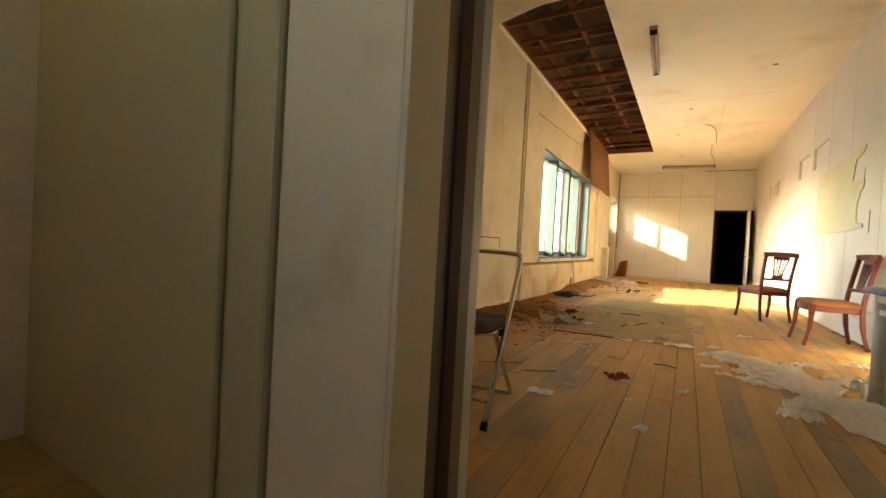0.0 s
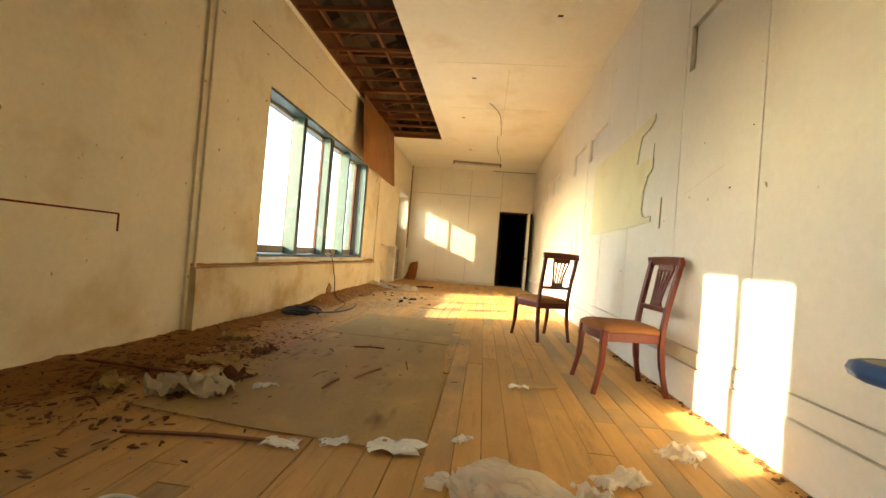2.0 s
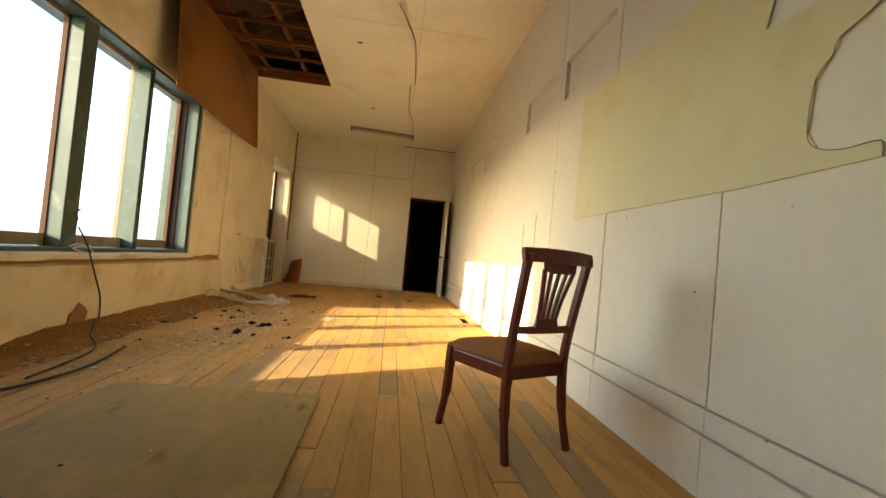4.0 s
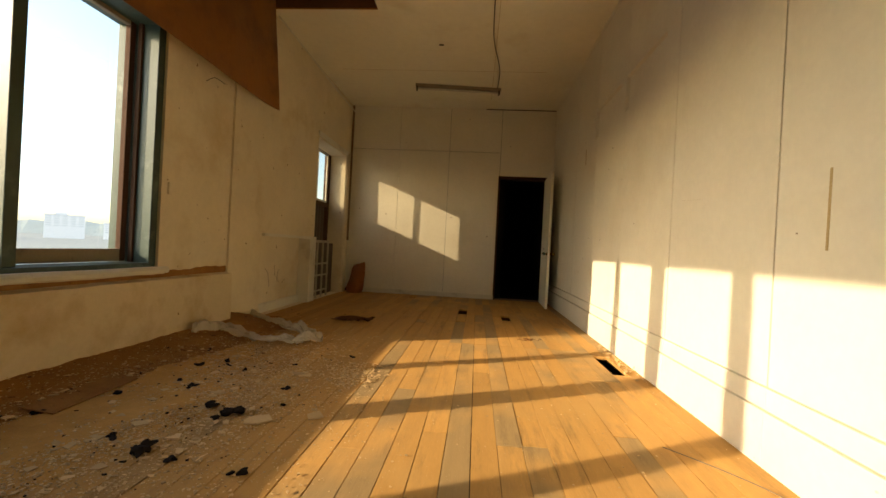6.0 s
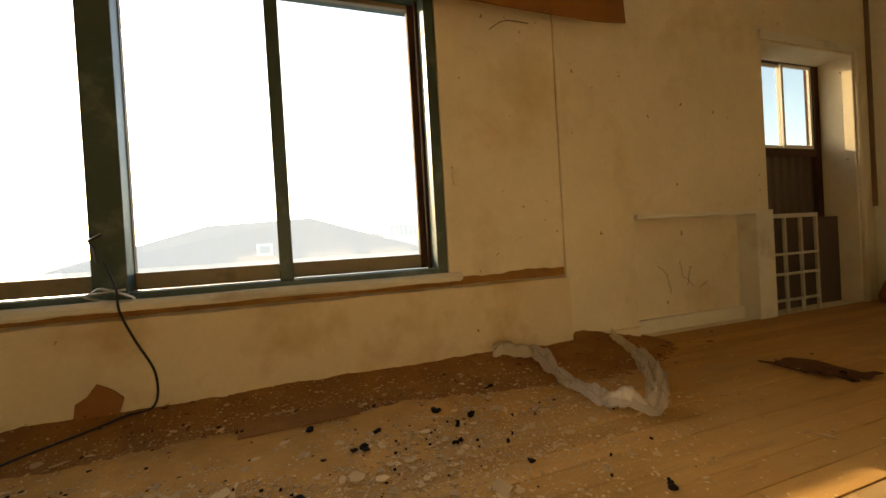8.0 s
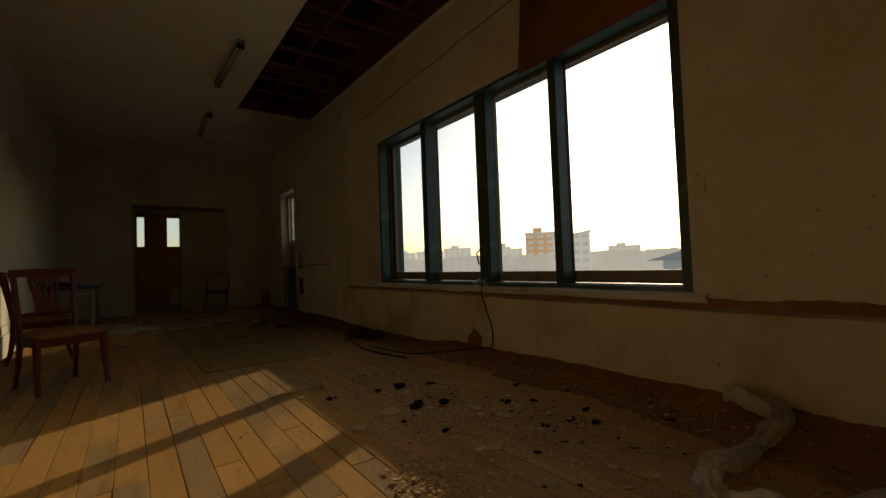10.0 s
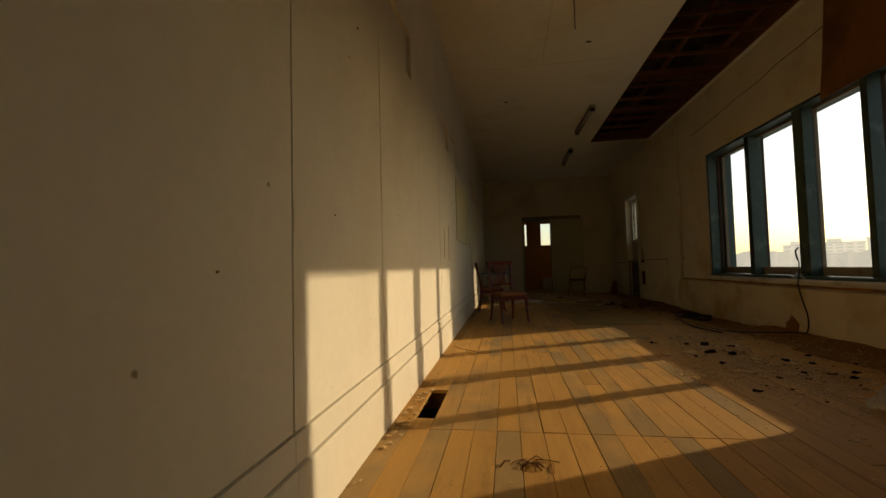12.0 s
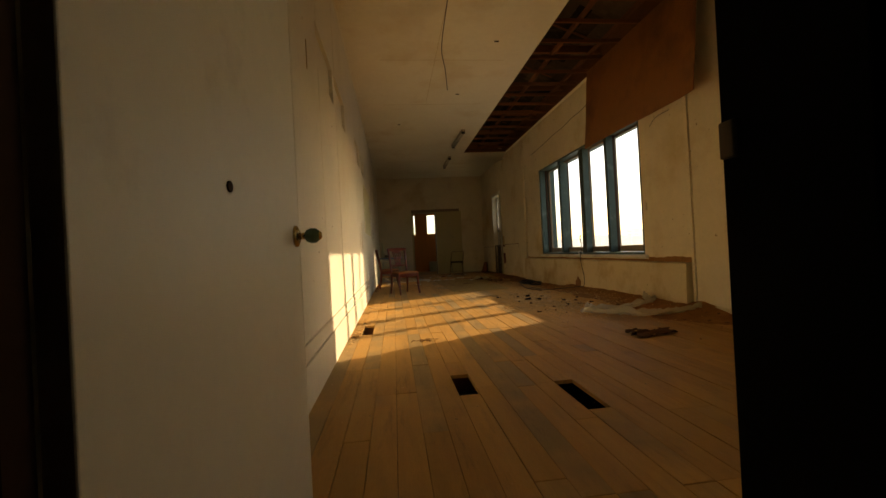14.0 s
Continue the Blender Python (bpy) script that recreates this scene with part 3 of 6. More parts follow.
part("patch", prism([(3.93, 0.365), (4.03, 0.355), (4.06, 0.38), (4.14, 0.385), (4.135, 0.68), (3.92, 0.69)], "x", WX - 0.004, WX + 0.005), M["rust"], wall_west, "dark red patch")
part("wall_switch", boxes((WX, 0.0, 11.32, 11.36, 1.24, 1.34), bevel=0.004), M["plaster"], wall_west)
# niche trims
part("niche_trim", boxes((-0.16, 0.02, 12.85, 14.43, 0.955, 0.988), bevel=0.004), M["casing"], wall_west)
part("niche_trim", boxes((-0.16, 0.02, 14.20, 14.43, 0.0, 0.955), bevel=0.006), M["casing"], wall_west)
part("baseboard", boxes((-0.16, -0.12, 12.85, 14.20, 0.0, 0.11), bevel=0.004), M["casing"], wall_west)
part("baseboard", boxes((WX, 0.0, 12.21, 12.84, 0.0, 0.1), bevel=0.004), M["plaster"], wall_west)
for y, z, dy, dz in ((13.22, 0.55, 0.10, -0.08), (13.32, 0.47, 0.03, -0.16), (13.47, 0.58, 0.02, -0.13), (13.49, 0.45, 0.12, -0.10), (13.60, 0.52, -0.06, -0.16), (13.7, 0.33, 0.1, 0.05)):
    part("crack", tube([(-0.159, y + dy * u + 0.015 * noise.noise((u * 4, y * 9, z)), z + dz * u + 0.015 * noise.noise((u * 4, z * 9, y))) for u in (0, 0.25, 0.5, 0.75, 1)], 0.0028, 5), M["jamb"], wall_west)

# east wall: a dark backing and boards with open joints, shallow recesses near the top
wall_east = set_structure("wall_east", boxes((EX + 0.05, EX + 0.25, -2.0, 19.3, -0.2, 3.95)), M["gap"], "white panelled wall with open joints and old fixing marks")
JOINTS = [1.07, 2.25, 3.25, 4.24, 5.24, 6.18, 7.22, 8.17, 9.12, 10.15, 11.20, 12.25, 13.24, 14.21, 15.20, 16.07]
RECESS = [(4.38, 5.16), (5.32, 6.12), (8.25, 9.06), (9.30, 10.08), (11.42, 12.29), (12.40, 13.30)]
GAP = {4.24: 0.005, 6.18: 0.006, 9.12: 0.004, 10.15: 0.0045, 13.24: 0.004, 14.21: 0.006, 11.20: 0.003}
ZR0, ZR1 = 2.32, 2.66
for a, b in zip(JOINTS, JOINTS[1:]):
    y0, y1 = a + GAP.get(a, 0.003) * 1.2, b - GAP.get(b, 0.003) * 1.2
    x0 = EX + 0.003 * noise.noise((a * 3, 1, 5))
    rows = [(x0, EX + 0.05, y0, y1, 0.364, ZR0), (x0, EX + 0.05, y0, y1, ZR1, CZ)]
    cuts = sorted((max(r0, y0), min(r1, y1)) for r0, r1 in RECESS if r0 < y1 and r1 > y0)
    at = y0
    for r0, r1 in cuts:
        if r0 > at + 0.004:
            rows.append((x0, EX + 0.05, at, r0, ZR0, ZR1))
        rows.append((x0 + 0.035, EX + 0.05, r0, r1, ZR0, ZR1))
        at = r1
    if y1 > at + 0.004:
        rows.append((x0, EX + 0.05, at, y1, ZR0, ZR1))
    part("panel", boxes(*rows), M["panel"], wall_east)
    part("baseboard", boxes((EX - 0.014 + x0 - EX, EX + 0.05, a + 0.001, b - 0.001, -0.02, 0.250), bevel=0.003), M["panel"], wall_east)
    part("dado_strip", boxes((EX - 0.006 + x0 - EX, EX + 0.05, a + 0.001, b - 0.001, 0.258, 0.356), bevel=0.002), M["panel"], wall_east)
part("cornice", boxes((EX - 0.012, EX + 0.05, S1, NY, CZ - 0.025, CZ)), M["ceiling"], wall_east)
part("torn_backing", prism([(8.647, 1.265), (8.62, 2.16), (7.11, 2.205), (6.72, 2.215), (6.68, 2.185), (6.75, 2.135), (6.97, 2.09), (7.01, 2.02), (7.058, 1.855), (7, 1.845), (6.7, 1.835), (6.67, 1.82), (6.675, 1.73), (6.78, 1.68),
                            (6.8, 1.63), (6.85, 1.57), (6.865, 1.4), (6.83, 1.34), (6.75, 1.315), (6.65, 1.315), (6.645, 1.27), (7.15, 1.255)], "x", EX - 0.009, EX + 0.001),
     M["yellowpaper"], wall_east, "yellowed torn backing sheet")
TORN = [[(6.97, 2.1), (7, 2.02), (7.05, 1.855)], [(6.67, 1.95), (6.668, 1.82), (6.675, 1.73), (6.78, 1.68), (6.8, 1.63), (6.85, 1.57), (6.865, 1.4), (6.83, 1.34), (6.75, 1.317), (6.65, 1.317), (6.643, 1.27)], [(6.68, 2.22), (6.675, 2.18)]]
# Dark tubes draw the shade at the stepped edges of the torn sheet.
for row in TORN:
    part("torn_edge", tube(smooth_path([(EX - 0.008, y, z) for y, z in row], 4), 0.0022, 6), M["jamb"], wall_east)
for y, z, r in ((5.308, 1.68, 0.009), (5.494, 1.37, 0.014), (5.817, 1.72, 0.007), (9.11, 1.71, 0.011), (9.45, 1.25, 0.006), (8.86, 2.35, 0.008), (10.02, 1.06, 0.008), (6.374, 1.25, 0.007), (12.9, 1.1, 0.007), (13.6, 0.88, 0.008), (11.9, 1.22, 0.006), (7.333, 0.83, 0.01), (14.9, 1.45, 0.01), (12.6, 2.05, 0.012)):
    part("screw_hole", tube([(EX - 0.006, y, z), (EX + 0.004, y, z)], r * 0.42, 7), M["jamb"], wall_east)
for y, z, dy, dz in ((9.86, 1.31, 0.004, -0.32), (9.5, 1.38, 0.004, -0.42), (9.6, 1.72, -0.5, 0.13), (9, 1.75, -0.6, 0.1), (11.6, 1.66, 0.4, -0.07), (12.1, 1.62, 0.22, 0.06), (6.453, 1.45, 0.004, -0.25), (6.061, 1.42, -0.5, 0.1), (13.7, 2.3, 0.002, -0.2), (10.8, 1.3, 0.25, 0.02)):
    part("scratch", tube([(EX + 0.0005, y + dy * u, z + dz * u + 0.006 * noise.noise((u * 5, y, z))) for u in (0, 0.3, 0.6, 1)], 0.007 if abs(dy) < 0.01 else 0.0022, 5), M["tan"] if abs(dy) < 0.01 else M["faint"], wall_east)

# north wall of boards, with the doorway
# Wall core is coloured black, as its far side gets no light.
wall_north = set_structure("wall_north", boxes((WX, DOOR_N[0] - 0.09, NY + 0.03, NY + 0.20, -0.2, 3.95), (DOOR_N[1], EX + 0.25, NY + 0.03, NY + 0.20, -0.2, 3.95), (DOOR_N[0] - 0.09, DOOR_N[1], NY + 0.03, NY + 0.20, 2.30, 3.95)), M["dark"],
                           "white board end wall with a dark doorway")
XJ = [WX, 0.93, 1.89, 2.86]
for a, b in zip(XJ, XJ[1:]):
    part("panel", boxes((a + 0.003, b - 0.003, NY, NY + 0.03, 0.06, 2.765)), M["panel"], wall_north)
    part("panel", boxes((a + 0.003, b - 0.003, NY + 0.002, NY + 0.03, 2.775, CZ)), M["panel"], wall_north)
part("panel", boxes((2.863, EX, NY + 0.001, NY + 0.03, 2.335, CZ)), M["panel"], wall_north)
part("open_joint", boxes((2.55, EX, NY - 0.003, NY + 0.004, CZ - 0.016, CZ - 0.001)), M["gap"], wall_north)
part("baseboard", boxes((0.02, 2.85, NY - 0.022, NY, 0.0, 0.085), bevel=0.004), M["casing"], wall_north)
part("corner_strip", boxes((WX, 0.012, NY - 0.03, NY, 0.98, CZ)), M["jamb"], wall_north, "brown wooden corner strip")
frame_n = part("door_frame", boxes((DOOR_N[0] - 0.11, DOOR_N[0] - 0.075, NY - 0.012, NY + 0.22, 0, 2.33), (DOOR_N[1], DOOR_N[1] + 0.06, NY - 0.012, NY + 0.22, 0, 2.33), (DOOR_N[0] - 0.075, DOOR_N[1], NY - 0.012, NY + 0.22, 2.28, 2.33), bevel=0.003), M["brownframe"], wall_north,
               "dark brown door frame")
# Stop is coloured black for the shade inside the doorway.
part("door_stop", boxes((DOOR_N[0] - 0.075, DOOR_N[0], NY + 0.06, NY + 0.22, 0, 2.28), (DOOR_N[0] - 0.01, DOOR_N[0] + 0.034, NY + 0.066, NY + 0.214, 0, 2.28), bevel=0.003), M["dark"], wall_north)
part("latch_plate", boxes((DOOR_N[0] + 0.03, DOOR_N[0] + 0.039, NY + 0.068, NY + 0.088, 0.925, 0.965), bevel=0.002), M["jamb"], wall_north, "worn latch plate")
part("door_threshold", boxes((DOOR_N[0] - 0.075, DOOR_N[1], NY - 0.01, NY + 0.22, -0.02, 0.012)), M["jamb"], wall_north)

# south wall with the doorway through which the walk begins
wall_south = set_structure("wall_south", boxes((WX, DOOR_S[0], S0, S1, -0.2, 3.95), (DOOR_S[1], EX, S0, S1, -0.2, 3.95), (DOOR_S[0], DOOR_S[1], S0, S1, 2.28, 3.95)), M["olive"], "drab olive end wall with a doorway")
part("wall_skin", boxes((WX, DOOR_S[0] - 0.07, S1, S1 + 0.012, 0, CZ), (DOOR_S[1] + 0.07, EX, S1, S1 + 0.012, 0, CZ), (DOOR_S[0] - 0.07, DOOR_S[1] + 0.07, S1, S1 + 0.012, 2.36, CZ)), M["plaster"], wall_south)
part("casing", boxes((1.45, DOOR_S[0] - 0.01, S0 - 0.02, S0, 0, 2.38), (DOOR_S[1] + 0.01, 2.9, S0 - 0.02, S0, 0, 2.38), (1.45, 2.9, S0 - 0.02, S0, 2.38, 2.55), bevel=0.006), M["drab"], wall_south, "wide worn cream casing")
part("moulding", boxes((1.34, 1.445, S0 - 0.035, S0, 0, 2.6), bevel=0.012), M["olive"], wall_south)
part("moulding", boxes((1.18, 1.25, S0 - 0.02, S0, 0, 2.6), bevel=0.008), M["olive"], wall_south)
part("jamb", boxes((DOOR_S[0] - 0.008, DOOR_S[0] + 0.004, S0 + 0.10, S1 + 0.02, 0, 2.28), (DOOR_S[1] - 0.004, DOOR_S[1] + 0.008, S0 + 0.10, S1 + 0.02, 0, 2.28), bevel=0.002), M["jamb"], wall_south)
part("jamb_lining", boxes((DOOR_S[0] - 0.008, DOOR_S[0] + 0.005, S0 - 0.022, S0 + 0.10, 0, 2.28), (DOOR_S[1] - 0.005, DOOR_S[1] + 0.008, S0 - 0.022, S0 + 0.10, 0, 2.28), bevel=0.002), M["drab"], wall_south)
part("jamb_rebate", boxes((DOOR_S[0], DOOR_S[0] + 0.012, S1 - 0.09, S1 - 0.045, 0, 2.28)), M["brownframe"], wall_south)
part("lintel_board", boxes((DOOR_S[0] - 0.9, DOOR_S[1] + 0.07, S1 + 0.012, S1 + 0.07, 2.30, 2.40), bevel=0.004), M["jamb"], wall_south, "dark sliding door rail")

# the lobby before the south doorway and the unlit room behind the north one
lobby = boxes((WX, EX, -1.75, -1.55, -0.2, 1.62), (WX, 1.44, -1.75, -1.55, 1.62, 2.45), (1.87, 2.385, -1.75, -1.55, 1.62, 2.45), (2.75, EX, -1.75, -1.55, 1.62, 2.45), (WX, EX, -1.75, -1.55, 2.45, 3.95))
wall_lobby = set_structure("wall_lobby", lobby, M["olive"], "olive lobby wall with a glazed wooden door")
# Darkness of the closed back room is put into the wall colour.
wall_back = set_structure("wall_back_room", boxes((OUT, EX + 0.25, 19.3, 19.5, -0.2, 3.95)), M["dark"], "back room wall coloured black for its lack of light")

# ceiling with the long hole along the window side
HX, HY0, HY1 = 1.245, 4.86, 12.79
ceil_bm = boxes((OUT, EX + 0.05, -2.0, HY0, CZ, CZ + 0.012), (HX, EX + 0.05, HY0, HY1, CZ, CZ + 0.012), (OUT, EX + 0.05, HY1, NY + 0.05, CZ, CZ + 0.012), (OUT, EX + 0.25, NY + 0.05, 19.5, 2.9, 2.93), (WX, 0.03, HY0, HY1, CZ - 0.004, CZ + 0.012))
ceiling = set_structure("ceiling", ceil_bm, M["ceiling"], "cream ceiling boards with a long collapsed opening")
for y in (2.2, 3.9, 8.8, 10.6, 14.4):
    part("ceiling_joint", boxes((HX + 0.35 if HY0 < y < HY1 else 0.3, 3.4, y, y + 0.004, CZ - 0.0015, CZ + 0.001)), M["tan"], ceiling)
part("ceiling_joint", boxes((2.62, 2.624, 9.0, 15.6, CZ - 0.0015, CZ + 0.001)), M["tan"], ceiling)
part("wall_plate", boxes((WX - 0.01, 0.05, HY0 - 0.3, HY1 + 0.3, CZ + 0.012, CZ + 0.36)), M["timber"], ceiling)
part("edge_batten", boxes((HX, HX + 0.035, HY0, HY1, CZ + 0.012, CZ + 0.07)), M["timber"], ceiling)
part("edge_batten", boxes((0.03, HX, HY1 - 0.03, HY1, CZ - 0.006, CZ + 0.09)), M["timber"], ceiling)
part("edge_batten", boxes((0.03, HX, HY0, HY0 + 0.03, CZ + 0.012, CZ + 0.09)), M["timber"], ceiling)
ny = 16
for i in range(ny):
    y = HY0 + 0.35 + (HY1 - HY0 - 0.6) * i / (ny - 1)
    sag = 0.012 * noise.noise((i * 1.7, 4, 4))
    part("batten", bar([(0.05, y, CZ + 0.055), (0.6, y + sag, CZ + 0.05 + sag), (HX + 0.9, y, CZ + 0.055)], 0.028, 0.05, (0, 1, 0)), M["timber"], ceiling)
for k, (x, w) in enumerate(((0.86, 0.05), (0.28, 0.04))):
    part("runner", bar([(x, HY0 - 0.5, CZ + 0.11), (x - 0.02, 8.5, CZ + 0.105), (x, HY1 + 0.3, CZ + 0.11)], w, 0.06), M["timber"], ceiling)
for i in range(7):
    y = 4.6 + 1.45 * i
    part("rafter", bar([(OUT, y, CZ + 0.25), (1.95, y, CZ + 1.15)], 0.05, 0.10, (0, 1, 0)), M["timber"], ceiling)
    part("tie_beam", boxes((OUT, EX + 0.2, y + 0.06, y + 0.11, CZ + 0.16, CZ + 0.27)), M["timber"], ceiling)
# roof boards above the opening, each slightly out of line
rb = bmesh.new()
rng = random.Random(11)
for row in range(13):
    s0 = -0.35 + row * 0.19
    y = 3.5
    while y < 14.2:
        length = rng.uniform(0.35, 1.1)
        a, b = s0, s0 + 0.185
        lift = rng.uniform(0, 0.03)
        zz = [CZ + 0.33 + (0.4 * s) + lift for s in (a, b)]
        vs = [rb.verts.new(p) for p in ((a, y, zz[0]), (b, y, zz[1]), (b, y + length - 0.008, zz[1]), (a, y + length - 0.008, zz[0]))]
        ws = [rb.verts.new(v.co + Vector((0, 0, 0.02))) for v in vs]
        rb.faces.new(vs)
        rb.faces.new(ws[::-1])
        for q in range(4):
            rb.faces.new((vs[q], ws[q], ws[(q + 1) % 4], vs[(q + 1) % 4]))
        y += length
roof_boards = part("roof_boards", rb, M["roofboard"], ceiling)
# Added closed shell: blocks sky light that would leak between the roof boards.
set_structure("roof", boxes((OUT - 0.3, EX + 0.6, -2.3, 19.8, 5.2, 5.3), (EX + 0.25, EX + 0.4, -2.3, 19.8, 3.95, 5.2), (OUT - 0.25, OUT - 0.1, -2.3, 19.8, 3.72, 5.2), (OUT - 0.1, EX + 0.25, -2.3, -2.1, 3.9, 5.2), (OUT - 0.1, EX + 0.25, 19.5, 19.7, 3.0, 5.2)), M["gap"], "added dark shell keeping the sky out of the attic")

# floor: a dark void with boards over it
floor = set_structure("floor", boxes((OUT, EX + 0.25, -2.0, 19.5, -0.30, -0.20)), M["gap"], "worn timber board floor with missing boards over a dark void")

# ---- windows and doors ----


def large_window():
    """Four tall lights in a green frame, each with its own sash."""
    w = thing("window_1", "wide green-painted window with four weathered sashes", "window", kind="structure")
    x0, x1 = -0.385, -0.04
    y0, y1, z0, z1 = 7.31, 11.26, 0.65, 2.57
    part("window_frame", boxes((x0, x1, y0, y0 + 0.04, z0, z1), (x0, x1, y1 - 0.07, y1, z0, z1), (x0, x1, y0 + 0.04, y1 - 0.07, z0, z0 + 0.035), (x0, x1, y0 + 0.04, y1 - 0.07, z1 - 0.03, z1), bevel=0.004), M["green"], w)
    for y, half in ((8.36, 0.05), (9.36, 0.08), (10.24, 0.038)):
        part("mullion", boxes((-0.232, -0.075, y - half, y + half, z0 + 0.035, z1 - 0.03), bevel=0.004), M["green"], w)
    spans = ((7.35, 8.40, -0.250), (8.32, 9.32, -0.207), (9.40, 10.28, -0.207), (10.20, 11.18, -0.250))
    for a, b, x in spans:
        s = part("sash", boxes((x - 0.02, x + 0.02, a + 0.045, b - 0.05, 0.69, 0.785), (x - 0.02, x + 0.02, a + 0.045, b - 0.05, 2.505, 2.538), bevel=0.003), M["sash"], w)
        for e0, e1 in ((a, a + 0.045), (b - 0.05, b)):
            part("stile", boxes((x - 0.021, x + 0.021, e0, e1, 0.69, 2.538), bevel=0.003), M["jamb"] if e0 == a else M["brownframe"], s, "dark brown stile")
        g = part("pane", boxes((x - 0.003, x + 0.003, a + 0.04, b - 0.045, 0.78, 2.51)), M["glass"], s)
        g.visible_shadow = False
    part("inner_jamb", boxes((-0.20, -0.17, y1 - 0.09, y1 - 0.07, z0 + 0.035, z1 - 0.03), (-0.20, -0.17, y0 + 0.04, y0 + 0.06, z0 + 0.035, z1 - 0.03)), M["brownframe"], w)
    part("catch", tube([(-0.02, 9.33, 0.86), (-0.005, 9.33, 0.93), (-0.02, 9.30, 0.97), (-0.01, 9.36, 1.0)], 0.009, 6), M["cable"], w)
    return w


large_window()


def tall_window(name, y0, y1, panel, bars, label):
    """A full-height opening: brown glazed sash above, corrugated sheet below, a white rail grille at the foot."""
    w = thing(name, label, "window", kind="structure")
    x0, x1 = (-0.40, -0.31) if y0 > 10 else (-0.25, -0.16)
    xm = (x0 + x1) / 2
    zb, zt, st = (1.64, 2.535, 0.035) if y0 > 10 else (1.47, 2.48, 0.06)
    part("window_frame", boxes((x0, x1, y0, y0 + (0.34 if y0 > 10 else 0.10), 0, 2.56), (x0, x1, y1 - (0.10 if y0 > 10 else 0.04), y1, 0, 2.56), (x0, x1, y0 + 0.06, y1 - 0.04, zt, 2.56), (x0 + 0.002, x1 - 0.002, y0 + 0.06, y1 - 0.04, zb - 0.08, zb), bevel=0.004), M["brownframe"] if y0 > 10 else M["alu"], w)
    mid = 15.23 if y0 > 10 else 3.30
    for a, b, x in ((y0 + (0.34 if y0 > 10 else 0.10), mid + 0.02, xm - 0.015), (mid - 0.02, y1 - (0.10 if y0 > 10 else 0.04), xm + 0.015)):
        s = part("sash", boxes((x - 0.012, x + 0.012, a, a + st, zb, zt), (x - 0.012, x + 0.012, b - st, b, zb, zt), (x - 0.012, x + 0.012, a + st, b - st, zb, zb + 0.04), (x - 0.012, x + 0.012, a + st, b - st, zt - 0.03, zt), bevel=0.002), M["casing"] if y0 > 10 else M["alu"], w)
        g = part("pane", boxes((x - 0.002, x + 0.002, a + 0.03, b - 0.03, zb + 0.035, zt - 0.025)), M["dimmed_glass"] if y0 > 10 else M["glass"], s)
        g.visible_shadow = y0 > 10
    cor = bmesh.new()
    n = 60
    prev = None
    for i in range(n + 1):
        y = y0 + 0.04 + (y1 - 0.06 - y0) * i / n
        x = xm + 0.014 * (1 if (i // 3) % 2 else -1)
        row = [cor.verts.new((x, y, 0.0)), cor.verts.new((x, y, zb - 0.08)), cor.verts.new((x - 0.006, y, zb - 0.08)), cor.verts.new((x - 0.006, y, 0.0))]
        if prev:
            for k in range(4):
                cor.faces.new((prev[k], prev[(k + 1) % 4], row[(k + 1) % 4], row[k]))
        prev = row
    part("corrugated_panel", cor, panel, w)
    part("lower_sheet", boxes((-0.135, -0.125, y0 + 0.004, y1 - 0.024, 0.0, 0.90)) if y0 < 10 else boxes((-0.20, -0.19, y0 + 0.004, y1 - 0.024, 0.0, 0.90)), M["corrug_dark"], w, "dark lower sheet")
    for z in (0.12, 0.37, 0.56, 0.925):
        h = 0.022 if z < 0.9 else 0.04
        part("rail", boxes((-0.075, -0.045, y0 + 0.01, y1 - (0.62 if y0 > 10 else 0.12), z - h / 2, z + h / 2), bevel=0.003), bars, w)
    for k in range(4):
        y = y0 + 0.02 + (y1 - (0.67 if y0 > 10 else 0.17) - y0) * k / 3
        part("upright", boxes((-0.072, -0.048, y, y + 0.03, 0.0, 0.92), bevel=0.003), bars, w)
    # rounded reveal trims
    part("reveal", boxes((x1, WX + 0.01, y1 - 0.02, y1, 0, 2.56), bevel=0.008), M["alu"] if y0 < 10 else M["plaster"], w)
    part("reveal", tube([(WX + 0.012, y1 + 0.03, 0.0), (WX + 0.012, y1 + 0.03, 2.60)], 0.03, 12), M["casing"] if y0 < 10 else M["plaster"], w, smooth=True)
    part("head_trim", boxes((x1, WX + 0.012, y0, y1 - 0.02, 2.535, 2.56), bevel=0.006), M["casing"] if y0 < 10 else M["plaster"], w)
    part("head_trim", boxes((WX, WX + 0.022, y0 - 0.03, y1 + 0.06, 2.56, 2.64), bevel=0.006), M["casing"], w)
    return w


tall_window("window_2", 2.74, 3.78, M["corrug"], M["greybar"], "tall opening with aluminium sash above corrugated sheet and bars")
tall_window("window_3", 14.43, 15.80, M["corrug_dark"], M["whitebar"], "tall brown-framed opening with dark sheet and a white grille")

# sliding leaf beside the south doorway
leaf = solo("door_1", boxes((0.80, 1.765, S1 + 0.025, S1 + 0.062, 0.012, 2.31), bevel=0.004), M["olive"], "drab flush sliding door pushed open", "door", kind="structure")
for z in (0.16, 1.15, 2.16):
    part("rail", boxes((0.86, 1.70, S1 + 0.062, S1 + 0.068, z - 0.05, z + 0.05), bevel=0.002), M["olive"], leaf)
part("edge_strip", boxes((1.745, 1.768, S1 + 0.02, S1 + 0.066, 0.012, 2.31), bevel=0.003), M["greymetal"], leaf)

